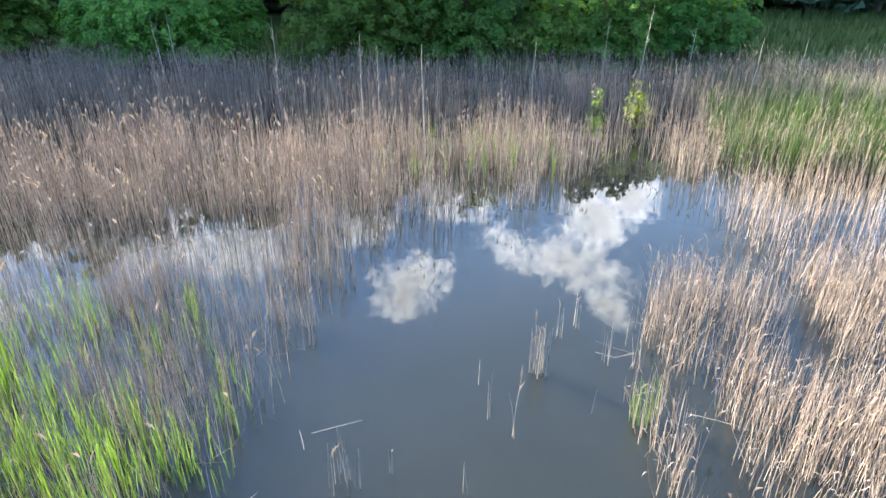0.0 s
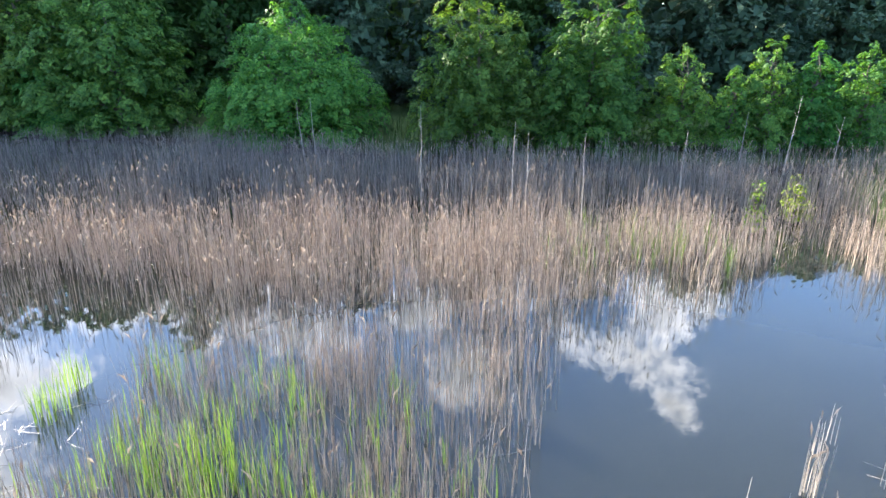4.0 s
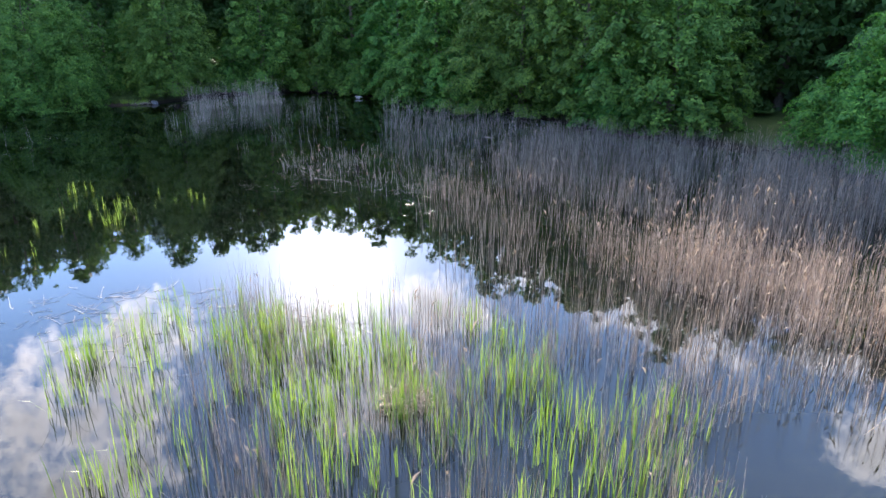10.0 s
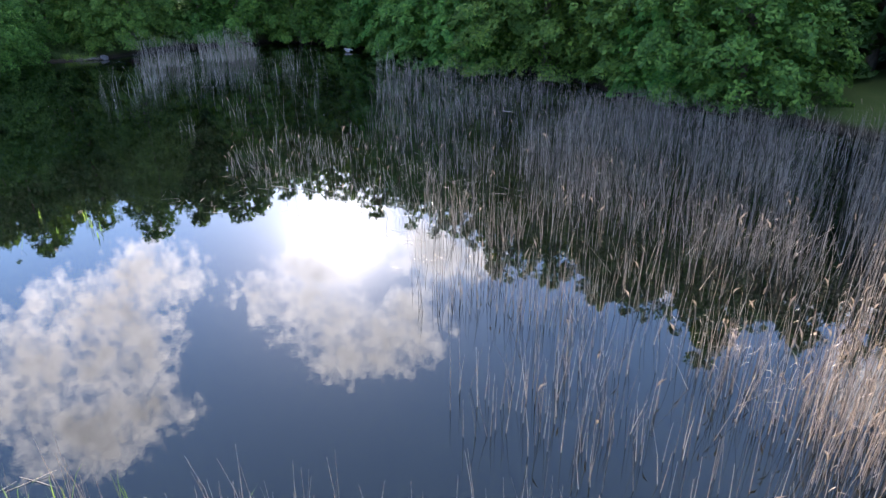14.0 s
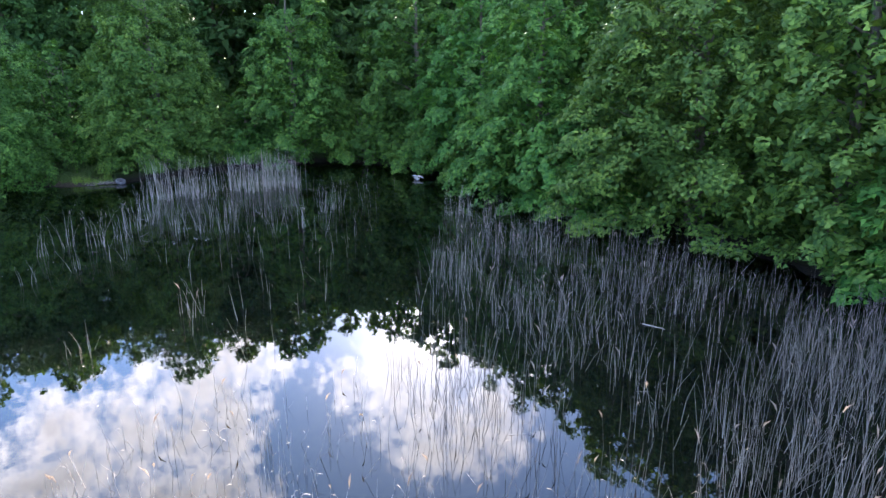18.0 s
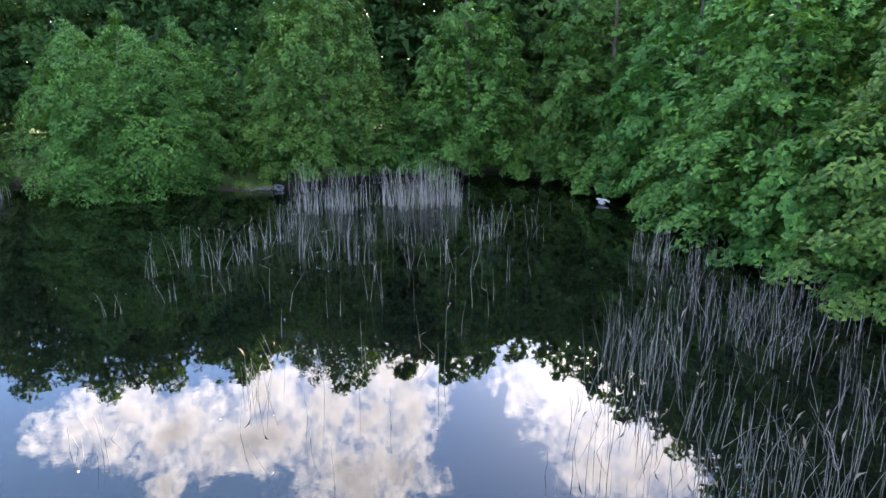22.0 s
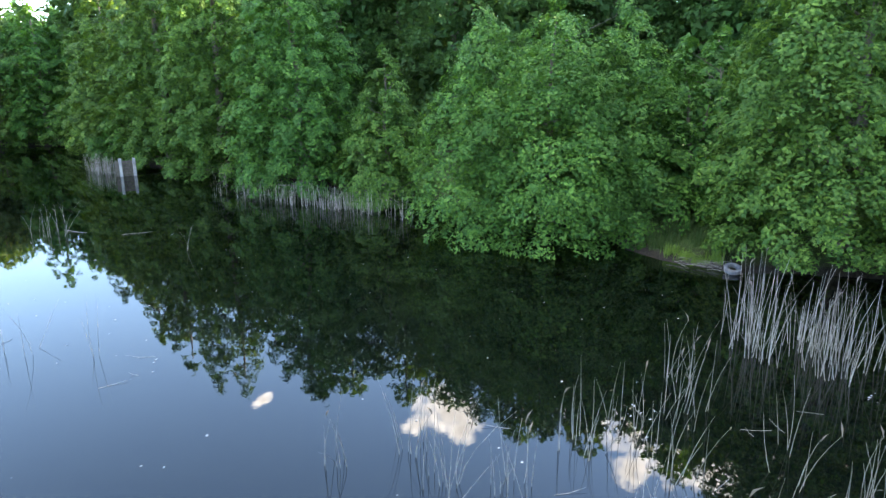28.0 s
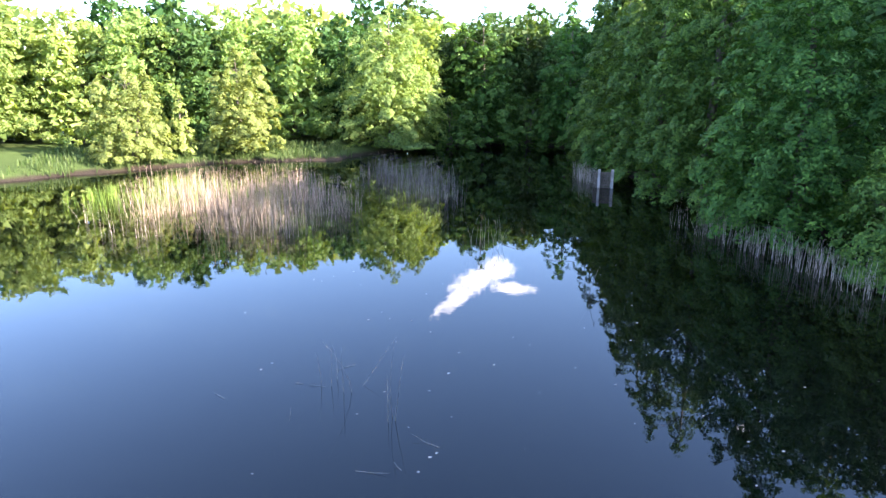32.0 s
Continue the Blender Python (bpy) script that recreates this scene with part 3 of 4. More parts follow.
ALDER = "dense green alder with foliage down to the water"
TREES = [
    # north shore, behind the reed bed
    (-15.6, 37.5, 7.9, 5.4, 42000, 0.088, "fresh", "bush", "broad round green tree behind the reed bed"),
    (-4.8, 35.5, 8.1, 3.4, 28000, 0.085, "fresh", "round", "green alder beside its twin behind the reeds"),
    (1.3, 35.5, 8.1, 3.2, 28000, 0.085, "fresh", "round", "green alder with sunlit top behind the reeds"),
    (5.9, 35.0, 5.3, 1.9, 9100, 0.075, "fresh", "round", "young green alder at the meadow's edge"),
    (8.4, 34.8, 4.1, 1.5, 5850, 0.075, "fresh", "round", "small young alder among the bank's bushes"),
    (10.4, 35.2, 5.7, 1.7, 7800, 0.075, "fresh", "round", "young slender alder behind the reeds"),
    (12.4, 35.4, 5.4, 1.7, 7800, 0.075, "fresh", "round", "young slender alder with bright tip"),
    (15.2, 35.8, 5.2, 1.9, 8450, 0.075, "fresh", "round", "young alder beside the open meadow"),
    (-28.5, 40.2, 12.5, 5.2, 40000, 0.11, "alder", "round", ALDER),
    (-35.3, 41.0, 13.0, 4.4, 26000, 0.12, "alder", "round", ALDER),
    (-41.5, 42.2, 13.6, 6.0, 54000, 0.10, "alder", "round", ALDER),
    (-50.5, 41.8, 12.2, 5.2, 36000, 0.11, "alder", "round", ALDER),
    (-46.2, 40.4, 5.6, 3.2, 14000, 0.12, "alder", "bush", "low alder bush hanging over the shaded reeds"),
    (-32.0, 39.2, 5.2, 2.9, 12000, 0.12, "alder", "bush", "low alder bush hanging over the shaded reeds"),
    (-54.6, 41.6, 5.0, 2.8, 10000, 0.13, "alder", "bush", "low alder bush beside the dark bank"),
    (-57.0, 43.4, 13.0, 4.8, 30000, 0.115, "alder", "round", ALDER),
    (-63.8, 43.5, 13.5, 4.6, 26000, 0.125, "alder", "round", ALDER),
    # west shore
    (-70.2, 37.0, 13.5, 4.4, 34000, 0.105, "alder", "round", ALDER),
    (-71.2, 28.0, 13.0, 4.9, 70000, 0.080, "alder", "round", "tall green alder overhanging the pale reed clumps"),
    (-72.4, 17.2, 9.6, 6.1, 92000, 0.076, "alder", "round", "broad round alder bush overhanging the water"),
    (-74.1, 7.9, 7.7, 2.7, 22000, 0.075, "alder", "cone", "slim pointed young alder at the water"),
    (-75.2, 1.4, 13.5, 4.2, 48000, 0.088, "alder", "round", "broad green alder overhanging the strip of dry reeds"),
    (-77.0, -6.2, 16.0, 4.2, 46000, 0.095, "alder", "round", ALDER),
    (-79.0, -13.8, 16.5, 4.0, 36000, 0.105, "alder", "round", ALDER),
    (-81.6, -20.5, 16.0, 4.4, 28000, 0.12, "alder", "round", ALDER),
    (-86.0, -29.0, 14.5, 4.6, 20000, 0.14, "alder", "round", ALDER),
    (-86.0, -39.0, 14.5, 4.6, 18000, 0.15, "alder", "round", ALDER),
    (-76.0, 23.4, 7.5, 4.2, 22000, 0.10, "alder", "bush", "dark undergrowth bush behind the muddy landing"),
    # low growth that hides the banks at the pond's corners
    (-60.8, 42.9, 4.6, 3.0, 12000, 0.10, "alder", "bush", "low alder bush leaning over the dark corner"),
    (-66.8, 41.2, 5.0, 3.0, 12000, 0.10, "alder", "bush", "low alder bush leaning over the dark corner"),
    (-70.6, 33.6, 4.4, 2.4, 10000, 0.09, "alder", "bush", "low alder bush behind the pale reed clumps"),
    (-79.6, -19.0, 4.2, 2.6, 8000, 0.11, "alder", "bush", "low alder bush hanging over the far water"),
    (-83.0, -26.5, 4.6, 3.2, 9000, 0.12, "alder", "bush", "low alder bush hanging over the far water"),
    (-86.0, -34.0, 5.0, 3.6, 9000, 0.12, "alder", "bush", "low alder bush in the pond's far corner"),
    (-82.0, -41.2, 5.0, 3.8, 9000, 0.12, "alder", "bush", "low alder bush in the pond's far corner"),
    (-73.4, -41.4, 5.2, 3.8, 9000, 0.12, "alder", "bush", "low alder bush at the shaded far bank"),
    # south shore
    (-77.5, -43.0, 13.5, 4.4, 20000, 0.14, "alder", "round", "dark green tree at the pond's far corner"),
    # sun on these south bank crowns is put into their leaf colour
    (-66.6, -40.5, 13.5, 6.6, 36000, 0.13, "sunned", "round", "tall sunlit tree on the far bank"),
    (-52.0, -36.5, 8.9, 3.4, 16000, 0.115, "sunned", "round", "sunlit bushy young tree on the far bank"),
    (-47.2, -35.6, 5.4, 1.1, 2600, 0.13, "sunned", "cone", "thin sunlit sapling on the grassy bank"),
    (-43.4, -34.0, 7.2, 3.4, 15000, 0.11, "sunned", "bush", "round sunlit bush on the grassy bank"),
]
LEAF = {"fresh": M_FRESH, "sunned": M_SUNNED, "alder": M_ALDER, "dark": M_DARK, "pine": M_PINE}
for i, (x, y, h, r, n, s, m, shp, lab) in enumerate(TREES):
    build_tree(x, y, h, r, n, s, 100 + i, LEAF[m], lab, shp, 0.35)


def build_forest():
    """The wood behind the shore's trees: each tree a thing, in loose rows."""
    g = np.random.RandomState(7)
    spots = []
    for x in np.arange(-98, 46, 6.0):
        low_side = min(1.0, max(0.0, (x + 32) / 12))
        spots += [(x, 50 - 2 * low_side + 0.16 * max(0, x + 10), 18.6 - 3.6 * low_side - 3.0 * min(1.0, max(0.0, (x + 12) / 10)), 8500, 0.18), (x + 3, 58 + 0.1 * max(0, x), 20.0 - 6.5 * low_side, 2800, 0.32)]
    for y in np.arange(-46, 50, 5.2):
        near = -12 < y < 36
        spots += [(-85.0 - 0.14 * (30 - y), y, 20.0 if y > -9 else 17.0, 18000 if near else 8500, 0.13 if near else 0.20), (-93.0 - 0.14 * (30 - y), y + 2.6, 21.5 if y > -9 else 18.0, 3600, 0.32)]
    for x in np.arange(-98, -18, 5.6):
        spots += [(x, -46.5 + 0.10 * (x + 60), 13.0, 9000, 0.17), (x + 3, -54 + 0.1 * (x + 60), 14.5, 3000, 0.30)]
    # unseen coarse rows south-east and east, added only for light and reflections
    for x in np.arange(-14, 50, 11.0):
        spots += [(x, -34 + 0.3 * x, 13.0, 2500, 0.34)]
    for y in np.arange(-10, 70, 12.0):
        spots += [(56, y, 13.0, 3000, 0.34)]
    spots += [(-37.9, 54.5, 19.5, 6000, 0.30), (-34.0, 47.5, 16.5, 7000, 0.24)]
    for i, (x, y, h, n, s) in enumerate(spots):
        x, y = x + g.uniform(-1.6, 1.6), y + g.uniform(-1.6, 1.6)
        pine = y > 45 and x > -22 and g.uniform() < 0.75
        birch = not pine and y > 45 and x > -25 and g.uniform() < 0.4
        # most southern rows take the leaf colour with sunlight painted in
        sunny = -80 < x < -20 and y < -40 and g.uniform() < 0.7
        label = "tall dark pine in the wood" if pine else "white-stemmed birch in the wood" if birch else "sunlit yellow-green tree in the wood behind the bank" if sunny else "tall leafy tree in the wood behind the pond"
        build_tree(x, y, h * g.uniform(0.92, 1.08), g.uniform(4.4, 5.4), n, s, 500 + i, M_PINE if pine else M_SUNNED if sunny else M_DARK, label, "wood", 0.4 if not pine else 1.5,
                   M_BIRCH if birch else None, group="trees of the wood")


build_forest()


def build_dark_filler():
    """Low bushes and trees added to close sky gaps, dark to imitate the dusk."""
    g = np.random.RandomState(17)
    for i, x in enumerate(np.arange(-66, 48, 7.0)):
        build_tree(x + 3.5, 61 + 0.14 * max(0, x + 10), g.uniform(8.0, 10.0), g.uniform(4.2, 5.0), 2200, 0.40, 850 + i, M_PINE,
                   "added dark filler tree for the wood's deep shade", "wood", 0.2, group="trees of the wood")
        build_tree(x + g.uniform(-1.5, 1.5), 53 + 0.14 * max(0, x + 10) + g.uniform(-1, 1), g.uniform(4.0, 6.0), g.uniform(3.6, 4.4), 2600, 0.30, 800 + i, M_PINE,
                   "added dark filler bush for shade under the wood's edge", "bush", 0.2, group="bushes under the wood", name="bush", category="bush")


build_dark_filler()


# ---- reeds ----
def strew(poly, density, seed, clump=0.5, clump_size=3.0, fade=0.7):
    """Random places in a polygon, bunched, thinning towards the edge."""
    g = np.random.RandomState(seed)
    p = np.asarray(poly, float)
    (x0, y0), (x1, y1) = p.min(0), p.max(0)
    n = int((x1 - x0) * (y1 - y0) * density * 1.6)
    x, y = g.uniform(x0, x1, n), g.uniform(y0, y1, n)
    keep = inside(poly, x, y)
    x, y = x[keep], y[keep]
    e = edge_distance(poly, x, y) / fade
    chance = np.clip(0.25 + e, 0, 1) * np.clip(1 + clump * (lumps(x, y, clump_size, seed) + 0.6 * lumps(x, y, clump_size * 0.3, seed + 1)), 0, 1.6) / 1.6
    keep = g.uniform(0, 1, len(x)) < chance
    return x[keep], y[keep], g


def reed_mesh(name, x, y, g, h_range, width, mats, plume=0.35, lean=0.10, bend=0.10, broken=0.05, leaves=1, rings=(0.0, 0.55, 1.0)):
    """Dry stalks: tapered three-sided stems that lean and bend, plumes on some, a few snapped over, withered leaves."""
    n = len(x)
    h = g.uniform(*h_range, n) * (1 + 0.10 * lumps(x, y, 4.0, 3))
    az = g.uniform(0, 2 * math.pi, n)
    amount = np.abs(g.normal(0, lean, n))
    fallen = g.uniform(0, 1, n) < broken
    amount = np.where(fallen, g.uniform(0.4, 1.1, n), amount)
    dirx, diry = np.cos(az), np.sin(az)
    drift = 0.0
    curve = g.normal(0, bend, n)
    V = np.zeros((n, len(rings), 3, 3), np.float32)
    tw = g.uniform(0, 6.28, n)
    centre = []
    norm = 1 / np.sqrt(1 + amount ** 2)
    for i, t in enumerate(rings):
        off = amount * t * h * norm + curve * h * t * t
        cx, cy, cz = x + dirx * off + drift * t * h, y + diry * off, -0.12 + (h + 0.12) * t * norm
        centre.append((cx, cy, cz))
        wd = width * (1 - 0.72 * t)
        for k in range(3):
            a = tw + k * 2.0944
            V[:, i, k] = np.stack([cx + np.cos(a) * wd, cy + np.sin(a) * wd, cz], 1)
    verts = [V.reshape(-1, 3)]
    base = np.arange(n) * (len(rings) * 3)
    faces = []
    for i in range(len(rings) - 1):
        for k in range(3):
            k2 = (k + 1) % 3
            faces.append(np.stack([base + i * 3 + k, base + i * 3 + k2, base + (i + 1) * 3 + k2, base + (i + 1) * 3 + k], 1))
    quads = np.concatenate(faces)
    mat_q = np.zeros(len(quads), np.int32)
    total = n * len(rings) * 3
    tris, mat_t = [], []
    # plumes: drooping spindles at the tips
    p = np.where((g.uniform(0, 1, n) < plume) & ~fallen)[0]
    if len(p):
        cx, cy, cz = centre[-1]
        ln = g.uniform(0.12, 0.24, len(p))
        da = g.uniform(0, 6.28, len(p))
        ex, ey = np.cos(da), np.sin(da)
        a0 = np.stack([cx[p], cy[p], cz[p] - 0.05], 1)
        mid = a0 + np.stack([ex * ln * 0.22, ey * ln * 0.22, ln * 0.6], 1)
        tip = a0 + np.stack([ex * ln * 0.65, ey * ln * 0.65, ln], 1)
        side = np.stack([-ey, ex, 0 * ex], 1) * (0.012 + 0.010 * g.uniform(0, 1, len(p)))[:, None]
        up = np.stack([ex * 0.02, ey * 0.02, 0 * ex], 1)
        pv = np.stack([a0, mid + side, tip, mid - side, mid + up, mid - up], 1)
        b = total + np.arange(len(p)) * 6
        quads = np.concatenate([quads, np.stack([b, b + 1, b + 2, b + 3], 1), np.stack([b, b + 4, b + 2, b + 5], 1)])
        mat_q = np.concatenate([mat_q, np.ones(2 * len(p), np.int32)])
        verts.append(pv.reshape(-1, 3))
        total += len(p) * 6
    for rep in range(leaves):
        q = np.where(g.uniform(0, 1, n) < 0.38)[0]
        if not len(q):
            continue
        t = g.uniform(0.35, 0.85, len(q))
        off = amount[q] * t * h[q] * norm[q] + curve[q] * h[q] * t * t
        s = np.stack([x[q] + dirx[q] * off + drift * t * h[q], y[q] + diry[q] * off, h[q] * t * norm[q]], 1)
        da = g.uniform(0, 6.28, len(q))
        ln = g.uniform(0.07, 0.24, len(q))
        out = np.stack([np.cos(da), np.sin(da), 0 * da], 1)
        side = np.stack([-np.sin(da), np.cos(da), 0 * da], 1) * 0.0055
        m1 = s + out * (ln * 0.5)[:, None] + np.array([0, 0, 1]) * (ln * g.uniform(0.1, 0.5, len(q)))[:, None]
        e = s + out * ln[:, None] + np.array([0, 0, 1]) * (ln * g.uniform(-0.6, 0.4, len(q)))[:, None]
        lv = np.stack([s, m1 + side, e, m1 - side], 1)
        b = total + np.arange(len(q)) * 4
        quads = np.concatenate([quads, np.stack([b, b + 1, b + 2, b + 3], 1)])
        mat_q = np.concatenate([mat_q, np.zeros(len(q), np.int32)])
        verts.append(lv.reshape(-1, 3))
        total += len(q) * 4
    return mesh_from(name, np.concatenate(verts), quads, mats, mat_q)


def green_mesh(name, x, y, g, h_range, mats, blades=3, width=0.012, spread=0.22):
    """Fresh green blades, several from each root, arching outwards."""
    n = len(x)
    x, y = np.repeat(x, blades), np.repeat(y, blades)
    n = len(x)
    h = g.uniform(*h_range, n)
    az = g.uniform(0, 6.28, n)
    out = np.abs(g.normal(0, spread, n)) * h
    ox, oy = np.cos(az), np.sin(az)
    sx, sy = -oy * width, ox * width
    x, y = x + g.normal(0, 0.04, n), y + g.normal(0, 0.04, n)
    V = np.zeros((n, 7, 3), np.float32)
    for i, (t, wd) in enumerate(((0, 0.8), (0.4, 1.0), (0.75, 0.7))):
        o = out * t * t
        c = np.stack([x + ox * o, y + oy * o, -0.08 + (h + 0.08) * t - 0.1 * out * t], 1)
        s = np.stack([sx * wd, sy * wd, 0 * sx], 1)
        V[:, 2 * i], V[:, 2 * i + 1] = c + s, c - s
    V[:, 6] = np.stack([x + ox * out, y + oy * out, h * 0.97 - 0.25 * out], 1)
    b = np.arange(n) * 7
    quads = np.concatenate([np.stack([b, b + 1, b + 3, b + 2], 1), np.stack([b + 2, b + 3, b + 5, b + 4], 1)])
    tris = np.stack([b + 4, b + 5, b + 6], 1)
    return mesh_from(name, V.reshape(-1, 3), [quads, tris], mats)


def clear_of(holes, x, y):
    keep = np.ones(len(x), bool)
    for hole in holes:
        keep &= ~inside(hole, x, y)
    return x[keep], y[keep]


# clear pools between the reeds
POOLS = [[(-14.2, 10.2), (-12.6, 8.9), (-12.0, 7.0), (-9.3, 7.6), (-9.8, 10.2), (-10.7, 11.8), (-11.8, 12.9), (-13.6, 12.7)], [(-16.2, 5.4), (-13.5, 6.9), (-12.8, 5.0), (-15.6, 4.4)]]


def reed_bed(name, poly, density, h_range, width, mat, seed, label, plume=0.35, lean=0.10, bend=0.08, broken=0.05, clump=0.5, clump_size=3.0, fade=0.7, leaves=1):
    x, y, g = strew(poly, density, seed, clump, clump_size, fade)
    x, y = clear_of(POOLS, x, y)
    ob = new(name, reed_mesh(name, x, y, g, h_range, width, [mat, M_PLUME], plume, lean, bend, broken, leaves))
    return tagged(ob, label, "reeds", "reeds in the pond", "stuff")


def green_bed(name, poly, density, h_range, seed, label, clump=0.9, clump_size=2.5, blades=3, width=0.012, mat=None):
    x, y, g = strew(poly, density, seed, clump, clump_size, 0.5)
    x, y = clear_of(POOLS, x, y)
    ob = new(name, green_mesh(name, x, y, g, h_range, [mat or M_GREEN], blades, width))
    return tagged(ob, label, "reeds", "green reeds in the pond", "stuff")


def oval(cx, cy, rx, ry, seed):
    """A rounded patch with an uneven outline."""
    g = np.random.RandomState(seed)
    p = g.uniform(0, 6.28, 3)
    pts = []
    for k in range(26):
        a = 2 * math.pi * k / 26
        w = 1 + 0.12 * math.sin(2 * a + p[0]) + 0.10 * math.sin(3 * a + p[1]) + 0.08 * math.sin(5 * a + p[2])
        pts.append((cx + rx * w * math.cos(a), cy + ry * w * math.sin(a)))
    return pts


NORTH_BED = [(-19, 20.8), (-12, 22.3), (-4, 22.5), (4, 23), (10, 22.5), (20, 24), (24, 33), (17, 32.5), (4, 32), (-8, 32.5), (-15, 34), (-21, 37), (-23, 37.2), (-21, 29)]
SHADE_BED = [(-19, 20.8), (-27, 21.5), (-31, 25), (-34, 31), (-33, 38), (-28, 37.5), (-23, 37.2), (-21, 29)]
FRONT_BED = [(-21, 17.5), (-17, 14.6), (-12, 13.6), (-6, 13.1), (-2, 12.8), (1.4, 15.2), (3.6, 16.5), (5, 19), (6.3, 19.4),
             (6.8, 22.4), (4, 22.6), (-4, 22.1), (-12, 21.6), (-19, 20.2)]
RIGHT_BED = [(6.3, 19), (7.0, 16), (6.3, 12.6), (8, 12.5), (14, 13), (20, 23.5), (10, 22.3), (6.8, 22.4)]
reed_bed("reed_bed", RIGHT_BED, 32, (0.75, 1.5), 0.0062, M_REED, 28, "greyish tan reeds mixed with green growth", 0.22, 0.11, 0.09, 0.03, 0.9, 3.0, 1.5)
# the beds below the trees get the reed colour darkened for shade
reed_bed("reed_bed", NORTH_BED, 42, (0.95, 1.8), 0.0084, M_DIMREED, 10, "tall shaded grey-tan reed bed below the trees", 0.16, 0.10, 0.08, 0.03, 0.6, 5.0, 2.5)
reed_bed("reed_bed", SHADE_BED, 25, (0.75, 1.35), 0.0068, M_DIMREED, 26, "thinning grey reed bed in deep tree shade", 0.05, 0.17, 0.15, 0.05, 0.6, 4.0, 1.5)
reed_bed("reed_bed", [(-9, 4), (-3.2, 4), (-2.4, 9), (-1.9, 11), (-2.4, 12.8), (-8, 13), (-8.6, 9)], 32, (0.6, 1.35), 0.0052, M_REED, 27,
         "pinkish tan dry reeds rising from open water", 0.04, 0.09, 0.07, 0.04, 1.3, 2.2, 1.2, 0)
reed_bed("reed_bed", FRONT_BED, 66, (0.7, 1.6), 0.0062, M_REED, 11, "dense sunlit bed of dry tan reeds with small plumes", 0.24, 0.10, 0.09, 0.03, 0.9, 4.0, 2.5)
reed_bed("reed_bed", [(2.7, 4), (2.8, 7.6), (3.4, 9.8), (4.3, 11.3), (6.3, 12.4), (14, 13), (14, 3), (4, 2)], 80, (0.5, 1.25), 0.0050, M_REED, 12,
         "sunlit patch of dry straw-coloured reeds in water", 0.12, 0.11, 0.10, 0.06, 1.7, 2.4, 0.5)
reed_bed("reed_bed", [(-14, 4), (-3, 4), (-2.2, 9), (-1.7, 11), (-2, 13), (-6, 13.4), (-12, 13.9), (-17, 14.6), (-20, 13), (-26, 8), (-20, 4)],
         38, (0.5, 1.3), 0.0050, M_REED, 13, "thin stand of pinkish tan dry reeds in open water", 0.03, 0.09, 0.07, 0.04, 1.3, 2.6, 1.5, 0)
reed_bed("reed_bed", [(-17, 14.4), (-21, 17.5), (-19, 20.4), (-27, 21.3), (-31, 20.5), (-27, 16.5), (-22, 13)], 17, (0.7, 1.15), 0.0065, M_REED, 23,
         "loose sunlit fringe of tan reeds in water", 0.08, 0.12, 0.08, 0.03, 0.9, 2.6, 2.5, 0)
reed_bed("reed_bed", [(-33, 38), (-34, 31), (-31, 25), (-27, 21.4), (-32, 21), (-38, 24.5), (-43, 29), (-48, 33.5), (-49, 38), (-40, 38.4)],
         10, (0.6, 1.3), 0.0065, M_DIMREED, 14, "loose stand of grey dead reeds in tree shade", 0.06, 0.19, 0.18, 0.08, 0.8, 3.5)
reed_bed("reed_bed", [(-28, 18), (-31, 17), (-37, 17), (-40, 20), (-38, 24), (-32, 22.5), (-28, 21)], 9, (0.2, 0.8), 0.0050, M_PALEREED, 24,
         "low broken reed stubble in water", 0.1, 0.25, 0.05, 0.3, 0.8, 2.0)
reed_bed("reed_bed", [(-38, 20), (-46, 22), (-50, 22), (-57, 27), (-59, 33), (-58, 38), (-53, 34), (-44, 27)], 0.8, (0.6, 1.2), 0.0062, M_PALEREED, 15,
         "scattered bent grey reed stalks in dark water", 0.06, 0.16, 0.2, 0.08, 1.1, 2.2)
reed_bed("reed_bed", oval(-62.0, 26.6, 1.5, 1.7, 61), 24, (0.7, 2.2), 0.010, M_PALEREED, 16, "tight clump of pale dry reeds by the shore", 0.05, 0.12, 0.12, 0.05, 0.8, 1.4)
reed_bed("reed_bed", oval(-61.9, 31.1, 1.7, 2.5, 62), 26, (0.7, 2.2), 0.010, M_PALEREED, 17, "broad clump of pale dry reeds by the shore", 0.05, 0.12, 0.12, 0.05, 0.8, 1.4)
reed_bed("reed_bed", [(-71.4, 11.5), (-70.4, 11), (-71.2, 0), (-72.9, -1), (-72.7, 5)], 20, (0.7, 1.3), 0.010, M_PALEREED, 18, "strip of dry reeds under the overhanging alders", 0.05, 0.12, 0.1, 0.06, 0.9, 1.6)
reed_bed("reed_bed", [(-76.6, -18.6), (-74.6, -18), (-73.7, -14.2), (-75.0, -13.8)], 26, (0.8, 1.3), 0.011, M_PALEREED, 19, "strip of dry reeds beside the pale posts", 0.05)
reed_bed("reed_bed", oval(-52, -14, 6.5, 8.2, 63), 17, (0.6, 1.8), 0.0085, M_REED, 20,
         "pinkish tan dry reed bed in open water", 0.10, 0.12, 0.09, 0.04, 1.4, 3.4, 3.5)
reed_bed("reed_bed", oval(-62.6, -17.5, 2.6, 8.0, 64), 13, (0.8, 1.7), 0.009, M_DIMREED, 21, "tall dry reed clump in dark water", 0.10, 0.12, 0.09, 0.04, 1.3, 3.0, 2.0)
green_bed("green_reeds", [(-14, 4), (-2.8, 4), (-2.8, 8), (-5, 11), (-12, 11.5), (-20, 12), (-26, 8), (-25, 4), (-20, 3)], 9, (0.45, 0.95), 31, "fresh green reed shoots among dry stalks", 1.3, 3.5, 3, 0.0065)
